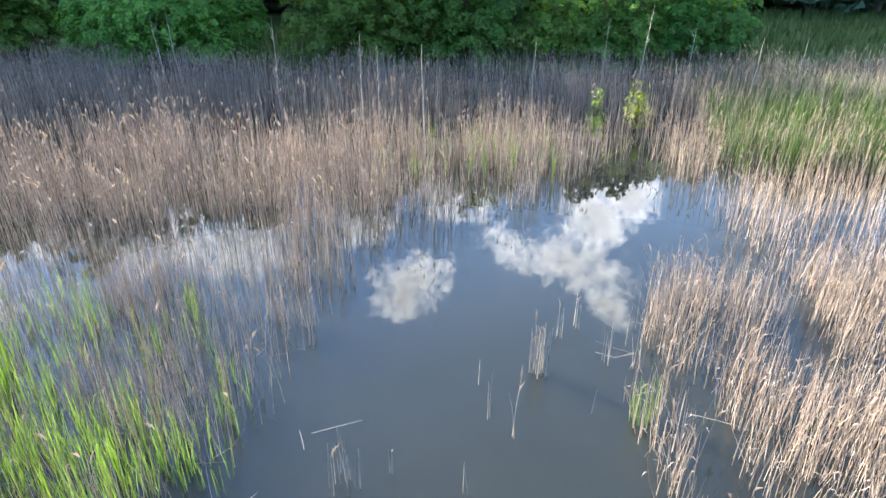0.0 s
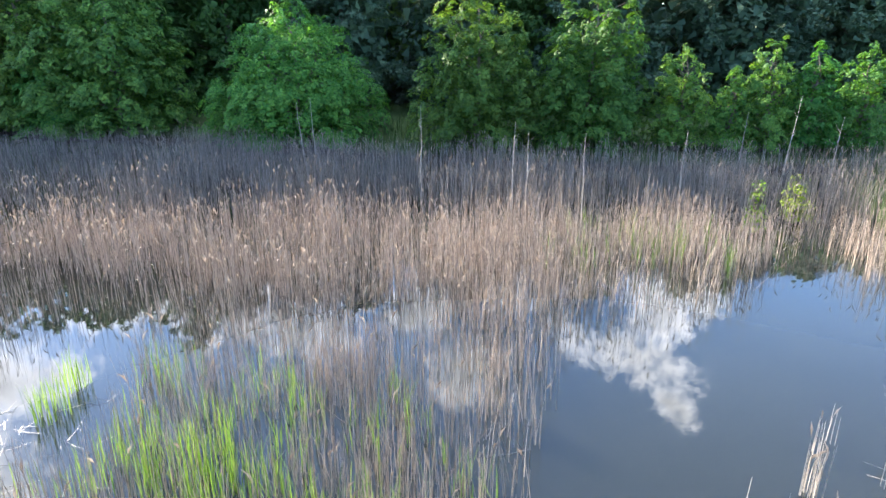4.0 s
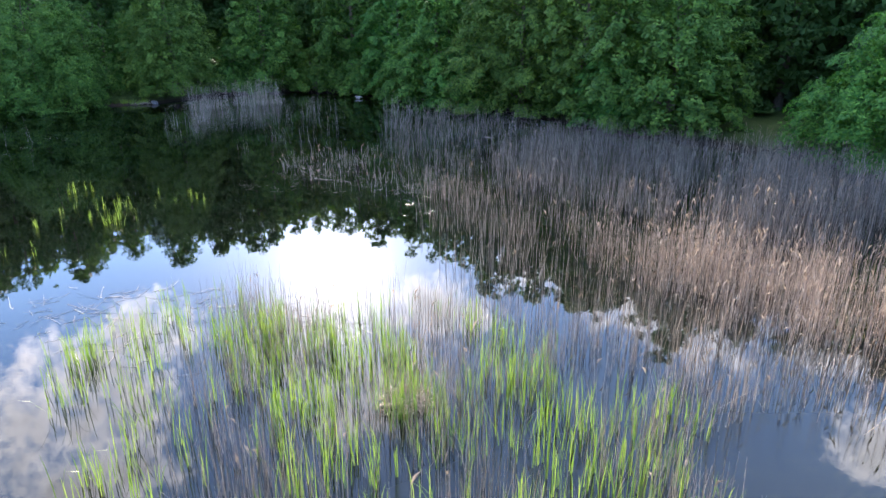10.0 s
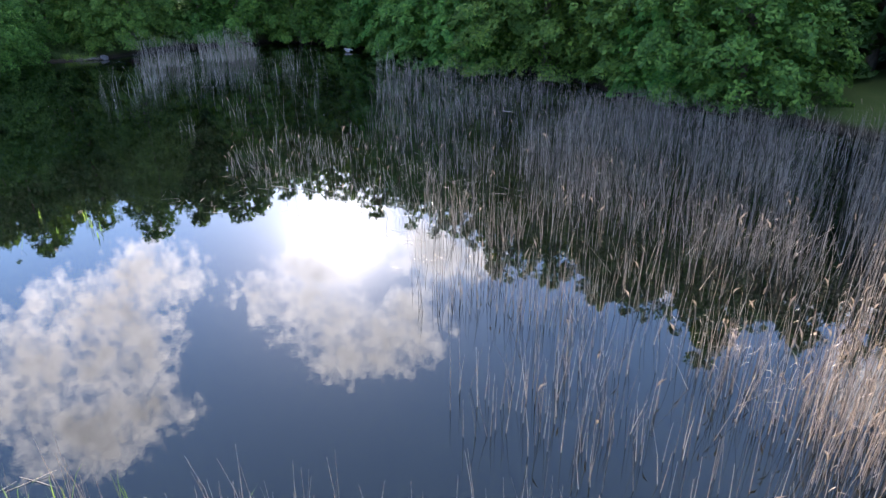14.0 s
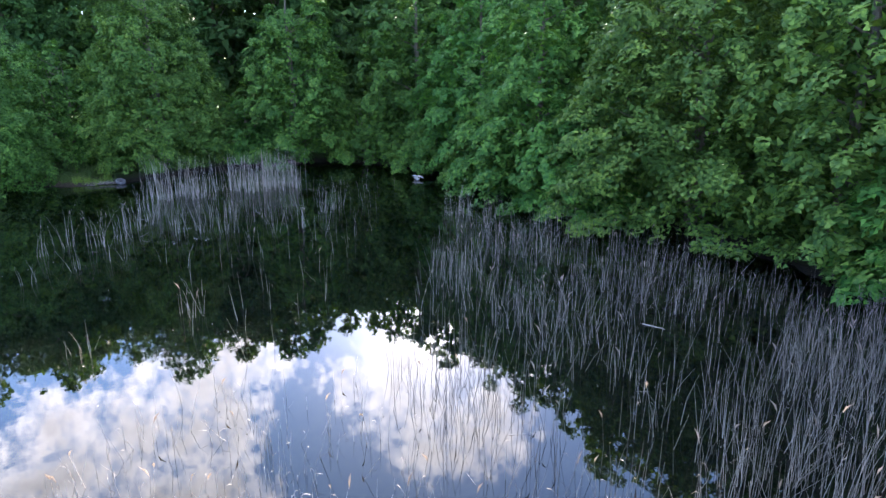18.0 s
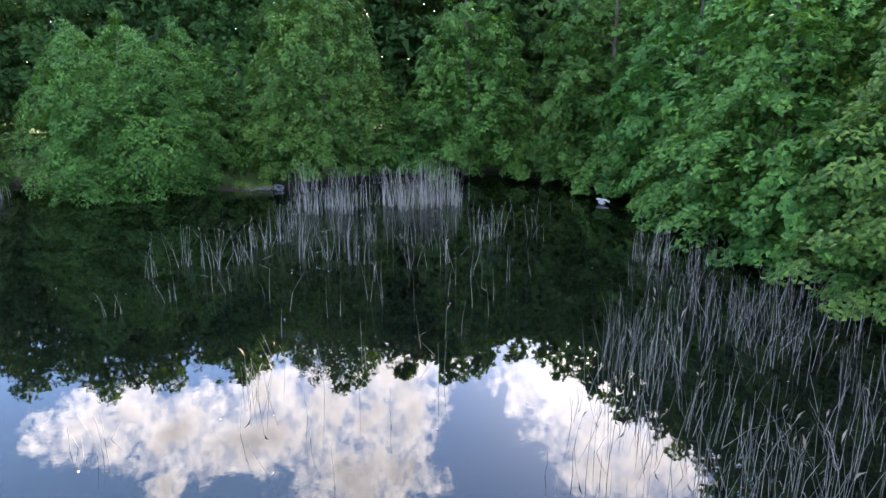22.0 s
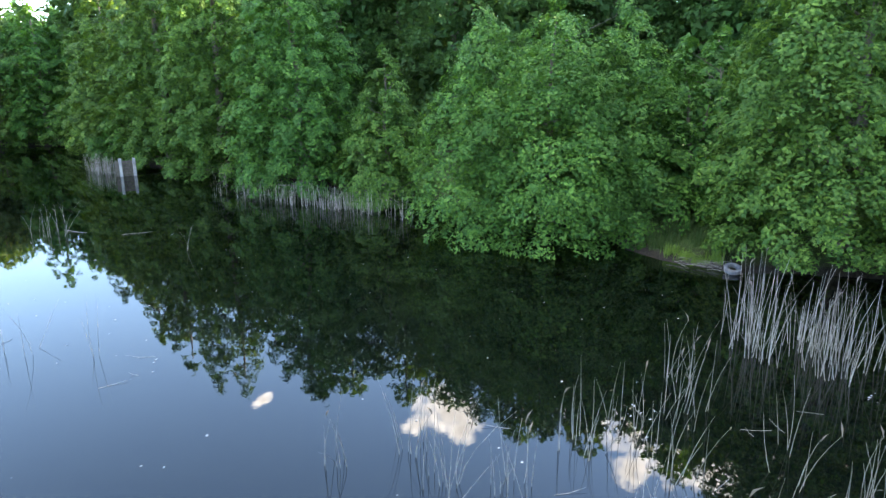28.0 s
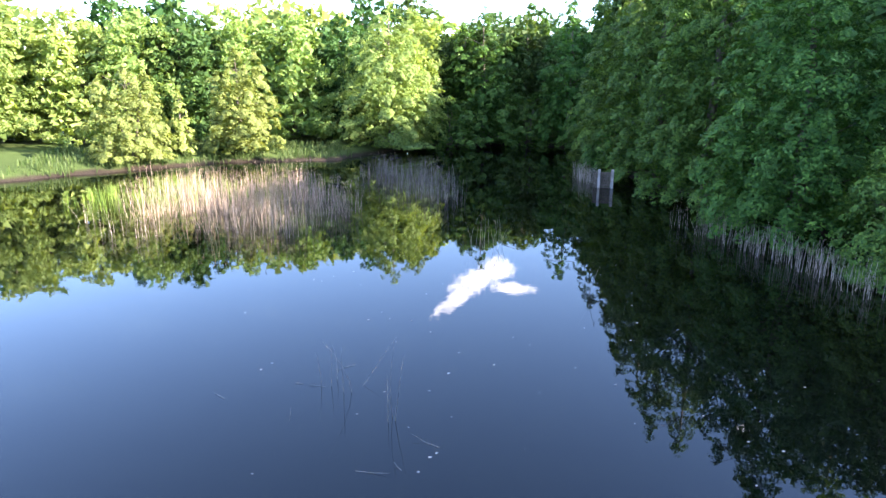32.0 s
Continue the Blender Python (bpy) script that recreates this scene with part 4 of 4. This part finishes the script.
green_bed("green_reeds", [(8.5, 18), (16, 17), (23, 31), (11, 29)], 26, (0.8, 1.5), 32, "fresh green reeds in the tall bed", 0.9, 2.5, 3, 0.010, M_GRASS)
green_bed("green_reeds", [(-31.5, 4), (-36, 4), (-38, 9), (-37, 14), (-33, 14.5), (-33, 9)], 0.7, (0.18, 0.42), 33, "scattered green shoots in open water", 1.3, 2.0, 3, 0.007)
green_bed("green_reeds", [(-2, 17.5), (3.5, 17.5), (4.5, 21), (-1, 21)], 5, (0.8, 1.3), 34, "yellow-green shoots among the dry reeds", 1.2, 2.0, 3, 0.009)
green_bed("green_reeds", oval(-47.5, -17.5, 4.5, 5.0, 65), 4, (0.6, 1.2), 35, "sunlit green shoots among the far dry reeds", 1.2, 2.5, 3, 0.012)


# ---- tufts and lone stalks ----
def tuft(x, y, r, n, h_range, seed, label, green=True, bent=0.12, snapped=0.06):
    g = np.random.RandomState(seed)
    a, d = g.uniform(0, 6.28, n), r * np.sqrt(g.uniform(0, 1, n))
    px, py = d * np.cos(a), d * np.sin(a)
    if green:
        me = green_mesh("green_tuft", px, py, g, h_range, [M_GREEN], 3, 0.0065, 0.2)
        ob = new("green_tuft", me)
        ob.location = (x, y, 0)
        return tagged(ob, label, "reed tuft", "green tufts in the pond", "stuff")
    t = thing("reed_clump", x, y, 0, label, "reed clump", "reed clumps in the pond")
    for k in range(n):
        me = reed_mesh("stalk", px[k:k + 1], py[k:k + 1], g, h_range, 0.0062, [M_PALEREED, M_PLUME], 0.12, bent, bent * 1.5, snapped, 0, (0.0, 0.3, 0.55, 0.8, 1.0))
        link_part("stalk", me, t)
    return t


GREEN_TUFTS = [(-11.0, 9.3, 0.4, 50), (-11.1, 10.2, 0.25, 24), (-11.8, 6.8, 0.9, 170), (-12.8, 6.1, 0.7, 90), (-15.8, 5.2, 0.7, 130), (-14.6, 6.6, 0.5, 60), (-14.9, 9.0, 1.0, 90),
               (-16.4, 9.8, 0.8, 60), (-8.1, 8.4, 0.9, 120), (-7.2, 7.6, 0.7, 80), (-22.9, 8.2, 0.35, 45), (-22.4, 7.3, 0.7, 80), (-21.2, 8.4, 0.5, 60), (-20.2, 9.0, 0.7, 80),
               (-24.2, 4.7, 0.4, 50), (-5.2, 5.6, 1.1, 200), (-4.0, 6.4, 0.6, 80), (-6.3, 6.2, 0.8, 120), (-18.5, 8.2, 0.8, 100), (-17.5, 10.2, 0.6, 50), (-33.9, 8.9, 0.5, 26),
               (-36.0, 9.6, 0.7, 20), (-39.5, 9.2, 0.8, 18), (-3.2, 4.6, 0.6, 90), (3.0, 7.3, 0.2, 14), (-13.2, 8.3, 0.4, 40), (-19.4, 7.0, 0.8, 110), (-6.5, 7.2, 1.0, 150), (-5.0, 7.0, 0.8, 110), (-7.5, 5.5, 1.0, 150), (-4.4, 5.2, 0.7, 90)]
for i, (x, y, r, n) in enumerate(GREEN_TUFTS):
    far = x < -30
    tuft(x, y, r, max(8, int(n * 0.46)), (0.25, 0.6) if far else (0.45, 1.0), 900 + i, "low green shoots in open water" if far else "bright green reed tuft standing in water")
CLUMPS = [(-53.6, 19.3, 0.3, 7), (-54.4, 20.1, 0.45, 10), (-53.7, 21.2, 0.5, 13), (-54.2, 22.2, 0.5, 13), (-55.9, 22.9, 0.5, 14), (-56.6, 23.6, 0.55, 14), (-55.6, 24.6, 0.35, 8),
          (-53.6, 24.3, 0.35, 8), (-53.6, 25.1, 0.4, 12), (-56.3, 26.1, 0.3, 4), (-56.6, 27.1, 0.3, 4), (-53.2, 25.9, 0.25, 5), (-50.2, 18.6, 0.3, 5), (-50.8, 20.0, 0.3, 5),
          (-51.2, 21.4, 0.3, 5), (-58.4, 24.6, 0.4, 8), (-59.4, 24.2, 0.4, 9), (-57.6, 24.4, 0.4, 8), (-53.9, 30.9, 0.3, 9), (-54.3, 31.5, 0.35, 9), (-54.6, 32.1, 0.3, 8), (-51.6, 27.6, 0.25, 5), (-51.8, 28.8, 0.3, 7), (-55.6, 27.1, 0.3, 6), (-57.4, 26.2, 0.25, 4), (-52.5, 25.9, 0.3, 6), (-49.5, 35.8, 0.7, 40), (-44.3, 22.0, 0.4, 10),
          (-43.2, 19.0, 0.4, 8), (-61.6, -1.0, 0.7, 16), (-71.6, -1.6, 0.5, 12), (-53.8, 9.8, 0.5, 6), (-54.4, 11.6, 0.3, 3), (-62.3, 6.1, 0.2, 3), (-46.2, -7.8, 0.5, 8), (-47.8, -6.8, 0.5, 9),
          (-44.4, -11.0, 0.5, 8)]
for i, (x, y, r, n) in enumerate(CLUMPS):
    tuft(x, y, r, n, (0.4, 0.8) if -51.5 < x and 17 < y < 23 else (0.8, 1.5), 1000 + i, "few bent grey reed stalks in dark water", False, 0.15)
LONE = [(1.6, 8.5, 0.16, 26, 0.95), (2.1, 9.6, 0.12, 6, 0.7), (2.5, 9.9, 0.1, 4, 0.7), (0.7, 7.4, 0.05, 2, 0.9), (1.05, 7.0, 0.05, 3, 1.0), (0.6, 8.2, 0.03, 1, 0.6), (2.3, 7.5, 0.03, 1, 0.5),
        (-0.7, 6.3, 0.04, 2, 0.4), (0.3, 6.0, 0.05, 2, 0.6), (-1.3, 6.1, 0.22, 14, 0.8), (2.8, 8.8, 0.1, 5, 0.8)]
for i, (x, y, r, n, h) in enumerate(LONE):
    tuft(x, y, r, n, (h * 0.7, h), 1100 + i, "lone dry reed stalks standing in open water", False, 0.04, 0.0)


# ---- floating litter ----
def litter(name, spots, count, length, seed, label, mat, thick=0.004):
    """Broken stalks lying on the water, each a thin tapered stick."""
    g = np.random.RandomState(seed)
    tubes = []
    for i in range(count):
        x, y, r = spots[g.randint(len(spots))]
        a, d = g.uniform(0, 6.28), r * math.sqrt(g.uniform(0, 1))
        cx, cy = x + d * math.cos(a), y + d * math.sin(a)
        b, ln = g.uniform(0, 6.28), length * g.uniform(0.4, 1.3)
        k = g.normal(0, 0.12) * ln
        dx, dy = math.cos(b) * ln / 2, math.sin(b) * ln / 2
        up = abs(g.normal(0, 0.04)) + (0.25 * ln if g.uniform() < 0.12 else 0)
        tubes.append(tube([(cx - dx, cy - dy, 0.004), (cx - dy * k, cy + dx * k, 0.012), (cx + dx, cy + dy, 0.008 + up)], [thick, thick, thick * 0.6], 3))
    v, f = join_tubes(tubes)
    return tagged(new(name, mesh_from(name, v, f, [mat])), label, "floating litter", "", "stuff")


litter("floating_stalks", [(-24, 7.2, 2.4), (-26, 6.4, 2.0), (-22.4, 9, 1.6), (-27.5, 5.2, 1.5)], 150, 0.6, 41, "pale broken reed stalks floating on the pond", M_WETSTRAW, 0.004)
litter("floating_stalks", [(-13.2, 6.2, 1.6), (-11.6, 8.3, 1.2), (-10.4, 9.0, 1.0), (-14.5, 5.0, 1.2), (-9.5, 7.4, 1.0)], 130, 0.5, 42, "pale broken reed stalks floating between tufts", M_WETSTRAW, 0.003)
litter("floating_stalks", [(-33.6, 17.9, 2.2), (-30, 19.3, 1.8), (-31.5, 20.6, 2.4), (-35.2, 16.2, 1.8), (-27.5, 18.0, 1.6)], 110, 0.45, 43, "mat of broken pale stalks glinting on the water", M_WETSTRAW, 0.0024)
litter("floating_stalks", [(-30.2, 21.8, 1.4), (-32.5, 23.6, 1.6), (-28.6, 22.0, 1.2), (-35, 27, 2.5)], 36, 0.45, 44, "broken stalks floating in the shaded reeds", M_DEADWOOD, 0.003)
litter("floating_stalks", [(-55, 23, 3.0), (-57, 27, 2.5), (-58, 32, 2.5), (-53, 11, 3.0)], 32, 0.5, 45, "few grey stalks floating on dark water", M_DEADWOOD)
litter("floating_stalks", [(3.5, 8, 1.5), (5, 9.5, 2.0), (-4, 9, 2), (-3, 7, 1.5)], 26, 0.7, 46, "snapped straw stalks leaning on the water", M_DEADWOOD)


def specks():
    """Blossom and leaf flecks drifting on the dark water."""
    g = np.random.RandomState(51)
    n = 150
    x = np.concatenate([g.uniform(-66, -50, 110), g.uniform(-60, -40, 40)])
    y = np.concatenate([g.uniform(-2, 24, 110), g.uniform(16, 36, 40)])
    a, s = g.uniform(0, 6.28, n), g.uniform(0.012, 0.045, n)
    v = np.zeros((n, 5, 3))
    for k in range(5):
        v[:, k, 0], v[:, k, 1], v[:, k, 2] = x + s * np.cos(a + k * 1.257), y + s * 0.6 * np.sin(a + k * 1.257), 0.006
    tagged(new("drifting_petals", mesh_from("drifting_petals", v.reshape(-1, 3), np.arange(n * 5).reshape(n, 5), [M_POST])), "pale petals and seeds drifting on dark water", "petals", "", "stuff")


specks()


def flecks():
    """Curled scraps of dead leaf caught on the water among the stalks."""
    g = np.random.RandomState(52)
    vs, fs = [], []
    for cx, cy, n in [(-57.6, 23.5, 14), (-56.6, 23.8, 8), (-60.2, 28.0, 12), (-63.6, 34.1, 14), (-62.4, 34.7, 9), (-59.1, 33.7, 7), (-52.7, 24.2, 6), (-52.4, 24.9, 9), (-56.1, 28.5, 6),
                      (-56.5, 30.3, 4), (-52.4, 29.2, 6), (-54.6, 24.6, 12)]:
        for k in range(n):
            x, y, a, s = cx + g.normal(0, 0.28), cy + g.normal(0, 0.28), g.uniform(0, 6.28), g.uniform(0.015, 0.042)
            ux, uy = math.cos(a) * s, math.sin(a) * s
            b = len(vs)
            vs += [(x - ux, y - uy, 0.01), (x - uy * 0.4, y + ux * 0.4, 0.015 + 0.5 * s), (x + ux, y + uy, 0.02 + 0.3 * s), (x + uy * 0.4, y - ux * 0.4, 0.012)]
            fs += [(b, b + 1, b + 3), (b + 1, b + 2, b + 3)]
    tagged(new("leaf_scraps", mesh_from("leaf_scraps", np.array(vs), np.array(fs), [M_POST])), "pale curled leaf scraps caught among the stalks", "leaf litter", "", "stuff")


flecks()


# ---- poles, tyre, posts, logs ----
def pole(x, y, h, lean_x, lean_y, seed):
    g = np.random.RandomState(seed)
    t = thing("dead_pole", x, y, 0, "thin bleached dead sapling standing in the reeds", "dead tree", "dead saplings in the reeds")
    pts = [(lean_x * k / 5 + g.normal(0, 0.015), lean_y * k / 5 + g.normal(0, 0.015), -0.3 + (h + 0.3) * k / 5) for k in range(6)]
    v, f = tube(pts, [0.021, 0.019, 0.017, 0.014, 0.010, 0.006], 6)
    link_part("stem", mesh_from("stem", np.array(v), np.array(f), [M_DEADWOOD], smooth=True), t)
    for k in range(3):
        b = Vector(pts[3 + g.randint(2)])
        a, ln = g.uniform(0, 6.28), g.uniform(0.12, 0.35)
        v, f = tube([b, b + Vector((math.cos(a) * ln * 0.5, math.sin(a) * ln * 0.5, ln * 0.7)), b + Vector((math.cos(a) * ln * 0.7, math.sin(a) * ln * 0.7, ln * 1.2))], [0.009, 0.006, 0.003], 4)
        link_part("twig", mesh_from("twig", np.array(v), np.array(f), [M_DEADWOOD], smooth=True), t)


for i, (x, y, h, lx, ly) in enumerate([(-6.4, 24.6, 3.9, 0.05, 0), (8.5, 28.0, 4.1, 0.35, 0), (-2.8, 21.8, 3.7, 0.02, 0.05), (-0.6, 20.0, 3.6, -0.05, 0), (-12.2, 28.4, 3.6, -0.35, 0),
                                       (-12.0, 29.2, 3.7, -0.15, 0), (3.4, 24.0, 3.2, 0, 0), (7.4, 30.0, 3.2, 0.15, 0), (11.2, 29.5, 3.1, 0.15, 0), (12.6, 26.0, 2.9, 0.2, 0.1), (15.0, 27.0, 2.8, 0.1, 0),
                                       (-2.3, 22.6, 3.2, 0, 0)]):
    pole(x, y, h, lx, ly, 60 + i)


def tyre(x, y, z):
    bm = bmesh.new()
    n, m = 40, 16
    rings = []
    for i in range(n):
        a = 2 * math.pi * i / n
        ring = []
        for k in range(m):
            b = 2 * math.pi * k / m
            cb, sb = math.cos(b), math.sin(b)
            squareness = 1.0 / max(abs(cb), abs(sb)) ** 0.55
            rr = 0.245 + 0.072 * cb * squareness + (0.004 if (i % 2 and cb > 0.6) else 0)
            zz = 0.088 * sb * squareness
            ring.append(bm.verts.new((rr * math.cos(a), rr * math.sin(a), zz)))
        rings.append(ring)
    for i in range(n):
        for k in range(m):
            k2 = (k + 1) % m
            if k in (7, 8):
                continue
            bm.faces.new((rings[i][k], rings[(i + 1) % n][k], rings[(i + 1) % n][k2], rings[i][k2]))
    me = bpy.data.meshes.new("tyre")
    bm.to_mesh(me)
    bm.free()
    me.materials.append(M_RUBBER)
    for p in me.polygons:
        p.use_smooth = True
    ob = new("tyre", me)
    ob.matrix_world = pose(x, y, z, -5, 20, 0) @ Matrix.Scale(0.88, 4)
    tagged(ob, "old weathered grey car tyre lying at the muddy shore", "tyre")


tyre(-68.45, 24.85, 0.15)


def posts():
    t = thing("outlet_frame", -74.5, -12.7, 0, "old whitewashed wooden outlet frame standing in the water", "sluice", "", -32)
    for x in (-0.42, 0.42):
        bm = bmesh.new()
        bmesh.ops.create_cube(bm, size=1, matrix=Matrix.Translation((x, 0, 0.36)) @ Matrix.Diagonal((0.18, 0.14, 1.7, 1)))
        bmesh.ops.bevel(bm, geom=bm.edges[:], offset=0.012, segments=1, affect="EDGES")
        me = bpy.data.meshes.new("post")
        bm.to_mesh(me)
        bm.free()
        me.materials.append(M_POST)
        link_part("post", me, t)
    for k in range(6):
        bm = bmesh.new()
        bmesh.ops.create_cube(bm, size=1, matrix=Matrix.Translation((0.12, -0.09, 0.0 + k * 0.19)) @ Matrix.Diagonal((1.3, 0.035, 0.175, 1)))
        bmesh.ops.bevel(bm, geom=bm.edges[:], offset=0.008, segments=1, affect="EDGES")
        me = bpy.data.meshes.new("board")
        bm.to_mesh(me)
        bm.free()
        me.materials.append(M_BARK)
        link_part("board", me, t, "dark wet weathered board")


posts()


def log(x, y, z, ln, r, turn, tilt, label, seed):
    g = np.random.RandomState(seed)
    pts = [(-ln / 2 + ln * k / 6, g.normal(0, r * 0.5), g.normal(0, r * 0.3)) for k in range(7)]
    v, f = tube(pts, [r * (1 - 0.09 * k) for k in range(7)], 8)
    caps = [tuple(range(8)), tuple(range(6 * 8, 7 * 8))]
    me = bpy.data.meshes.new("driftwood")
    me.from_pydata(v, [], f + caps)
    me.materials.append(M_DEADWOOD)
    for p in me.polygons:
        p.use_smooth = True
    ob = new("driftwood", me)
    ob.matrix_world = pose(x, y, z, 0, tilt, turn)
    tagged(ob, label, "log", "driftwood on the pond")


for i, (x, y, ln, r, turn) in enumerate([(-34.0, 17.9, 1.1, 0.010, 30), (-33.2, 18.3, 0.8, 0.009, 10),
                                         (-35.9, 31.6, 0.6, 0.022, 20), (-62.5, -0.5, 1.5, 0.009, 100), (-63.5, 2.0, 1.3, 0.009, 150), (-49.6, -16.5, 1.0, 0.05, 30)]):
    log(x, y, 0.015, ln, r, turn, 2, "bleached piece of driftwood lying on the water", 70 + i)


def rubbish(x, y):
    """A pale heap of sunlit flotsam washed against the bank."""
    g = np.random.RandomState(80)
    t = thing("flotsam_heap", x, y, 0, "pale heap of driftwood washed against the bank", "flotsam")
    for k in range(9):
        a, ln = g.uniform(0, 6.28), g.uniform(0.2, 0.45)
        cx, cy = g.uniform(-0.3, 0.3), g.uniform(-0.2, 0.2)
        v, f = tube([(cx - math.cos(a) * ln / 2, cy - math.sin(a) * ln / 2, 0.03 + 0.02 * k), (cx, cy, 0.07 + 0.02 * k), (cx + math.cos(a) * ln / 2, cy + math.sin(a) * ln / 2, 0.04 + 0.02 * k)],
                    [0.05, 0.055, 0.035], 6)
        link_part("stick", mesh_from("stick", np.array(v), np.array(f), [M_POST], smooth=True), t)


rubbish(-58.8, 39.9)


def nest(x, y):
    g = np.random.RandomState(81)
    tubes = []
    for k in range(260):
        a, r, z = g.uniform(0, 6.28), 0.42 * math.sqrt(g.uniform(0, 1)), g.uniform(0, 1)
        b, ln = a + 1.57 + g.normal(0, 0.6), g.uniform(0.2, 0.6)
        z = z * 0.25 * (1 - (r / 0.5) ** 2) + 0.01
        cx, cy = r * math.cos(a), r * math.sin(a)
        tubes.append(tube([(cx - math.cos(b) * ln / 2, cy - math.sin(b) * ln / 2, z), (cx + math.cos(b) * ln / 2, cy + math.sin(b) * ln / 2, z + g.uniform(-0.02, 0.08))], [0.008, 0.004], 3))
    v, f = join_tubes(tubes)
    ob = new("nest", mesh_from("nest", v, f, [M_REED]))
    ob.location = (x, y, 0)
    tagged(ob, "old nest of brown trampled reed stalks in the water", "nest")


nest(-18.5, 8.3)


def twig_heap():
    """Pale washed-up twigs along the muddy edge of the landing."""
    g = np.random.RandomState(83)
    t = thing("twig_heap", -68.75, 23.9, 0, "grey and pale twigs washed up along the muddy landing", "twigs")
    for k in range(46):
        cx, cy = g.normal(0, 0.22), g.uniform(-0.8, 0.8)
        b, ln = 1.57 + g.normal(0, 0.45), g.uniform(0.3, 0.9)
        z = 0.03 + 0.12 * g.uniform() + max(0.0, -cx) * 0.3
        v, f = tube([(cx - math.cos(b) * ln / 2, cy - math.sin(b) * ln / 2, z), (cx + g.normal(0, 0.03), cy, z + 0.03), (cx + math.cos(b) * ln / 2, cy + math.sin(b) * ln / 2, z + g.uniform(-0.03, 0.08))],
                    [0.007, 0.006, 0.003], 4)
        link_part("twig", mesh_from("twig", np.array(v), np.array(f), [M_DEADWOOD if k % 3 == 0 else M_BARK]), t)


twig_heap()


def shrub(x, y, h, r, n, seed, label):
    return build_tree(x, y, h, r, n, 0.05, seed, M_YELLOW, label, "cone", 0.5, None, "shrubs in the reeds", "shrub", "shrub")


M_YELLOW = leaf_material("willow_leaves", (0.10, 0.17, 0.015), (0.24, 0.30, 0.03), 0.45)
shrub(5.4, 21.9, 1.75, 0.3, 420, 90, "small yellow-green willow shoot in the reeds")
shrub(7.3, 23.4, 1.8, 0.55, 500, 91, "small yellow-green willow bush in the reeds")


# ---- grass on the banks ----
def bank_grass(poly, density, h_range, seed, label, width=0.008):
    x, y, g = strew(poly, density, seed, 0.5, 2.0, 0.5)
    z = ground_height(x, y)
    keep = z > 0.05
    x, y, z = x[keep], y[keep], z[keep]
    me = green_mesh("bank_grass", x, y, g, h_range, [M_GRASS], 3, width, 0.35)
    co = np.zeros(len(me.vertices) * 3, np.float32)
    me.vertices.foreach_get("co", co)
    co = co.reshape(-1, 3)
    co[:, 2] += np.repeat(z, 21)
    me.vertices.foreach_set("co", co.ravel())
    tagged(new("bank_grass", me), label, "grass", "grass on the banks", "stuff")


bank_grass([(-36, -26), (-36, -40), (-62, -42), (-62, -33), (-50, -33.5), (-43, -30.5)], 9, (0.25, 0.7), 95, "tall sunlit grass on the far bank", 0.022)
bank_grass([(-69.9, 26.5), (-69.9, 20), (-72, 19), (-78, 20), (-78, 28)], 60, (0.15, 0.5), 96, "short shaded grass on the muddy landing", 0.010)
for k, (x, y) in enumerate([(-69.3, 23.2), (-69.0, 23.7), (-69.6, 22.7), (-69.3, 24.3), (-70.0, 22.2), (-70.6, 23.8), (-70.2, 25.6)]):
    g_turf = np.random.RandomState(970 + k)
    px, py = g_turf.normal(0, 0.16, 60), g_turf.normal(0, 0.16, 60)
    turf = new("grass_tussock", green_mesh("grass_tussock", px, py, g_turf, (0.25, 0.6), [M_GREEN if k < 4 else M_GRASS], 3, 0.008, 0.3))
    turf.location = (x, y, float(ground_height(np.array([x]), np.array([y]))[0]))
    tagged(turf, "lush green grass tussock at the muddy landing", "grass tussock", "tussocks at the landing", "stuff")
bank_grass([(14, 32.5), (22, 33), (36, 36), (40, 52), (16, 50)], 5, (0.4, 0.9), 97, "tall green meadow grass beyond the reeds", 0.022)
bank_grass([(-22, 36), (-15, 34), (-8, 32.5), (4, 32), (15, 32.5), (15, 40), (-22, 43)], 4, (0.4, 1.0), 98, "rough grass between the bank's trees", 0.022)
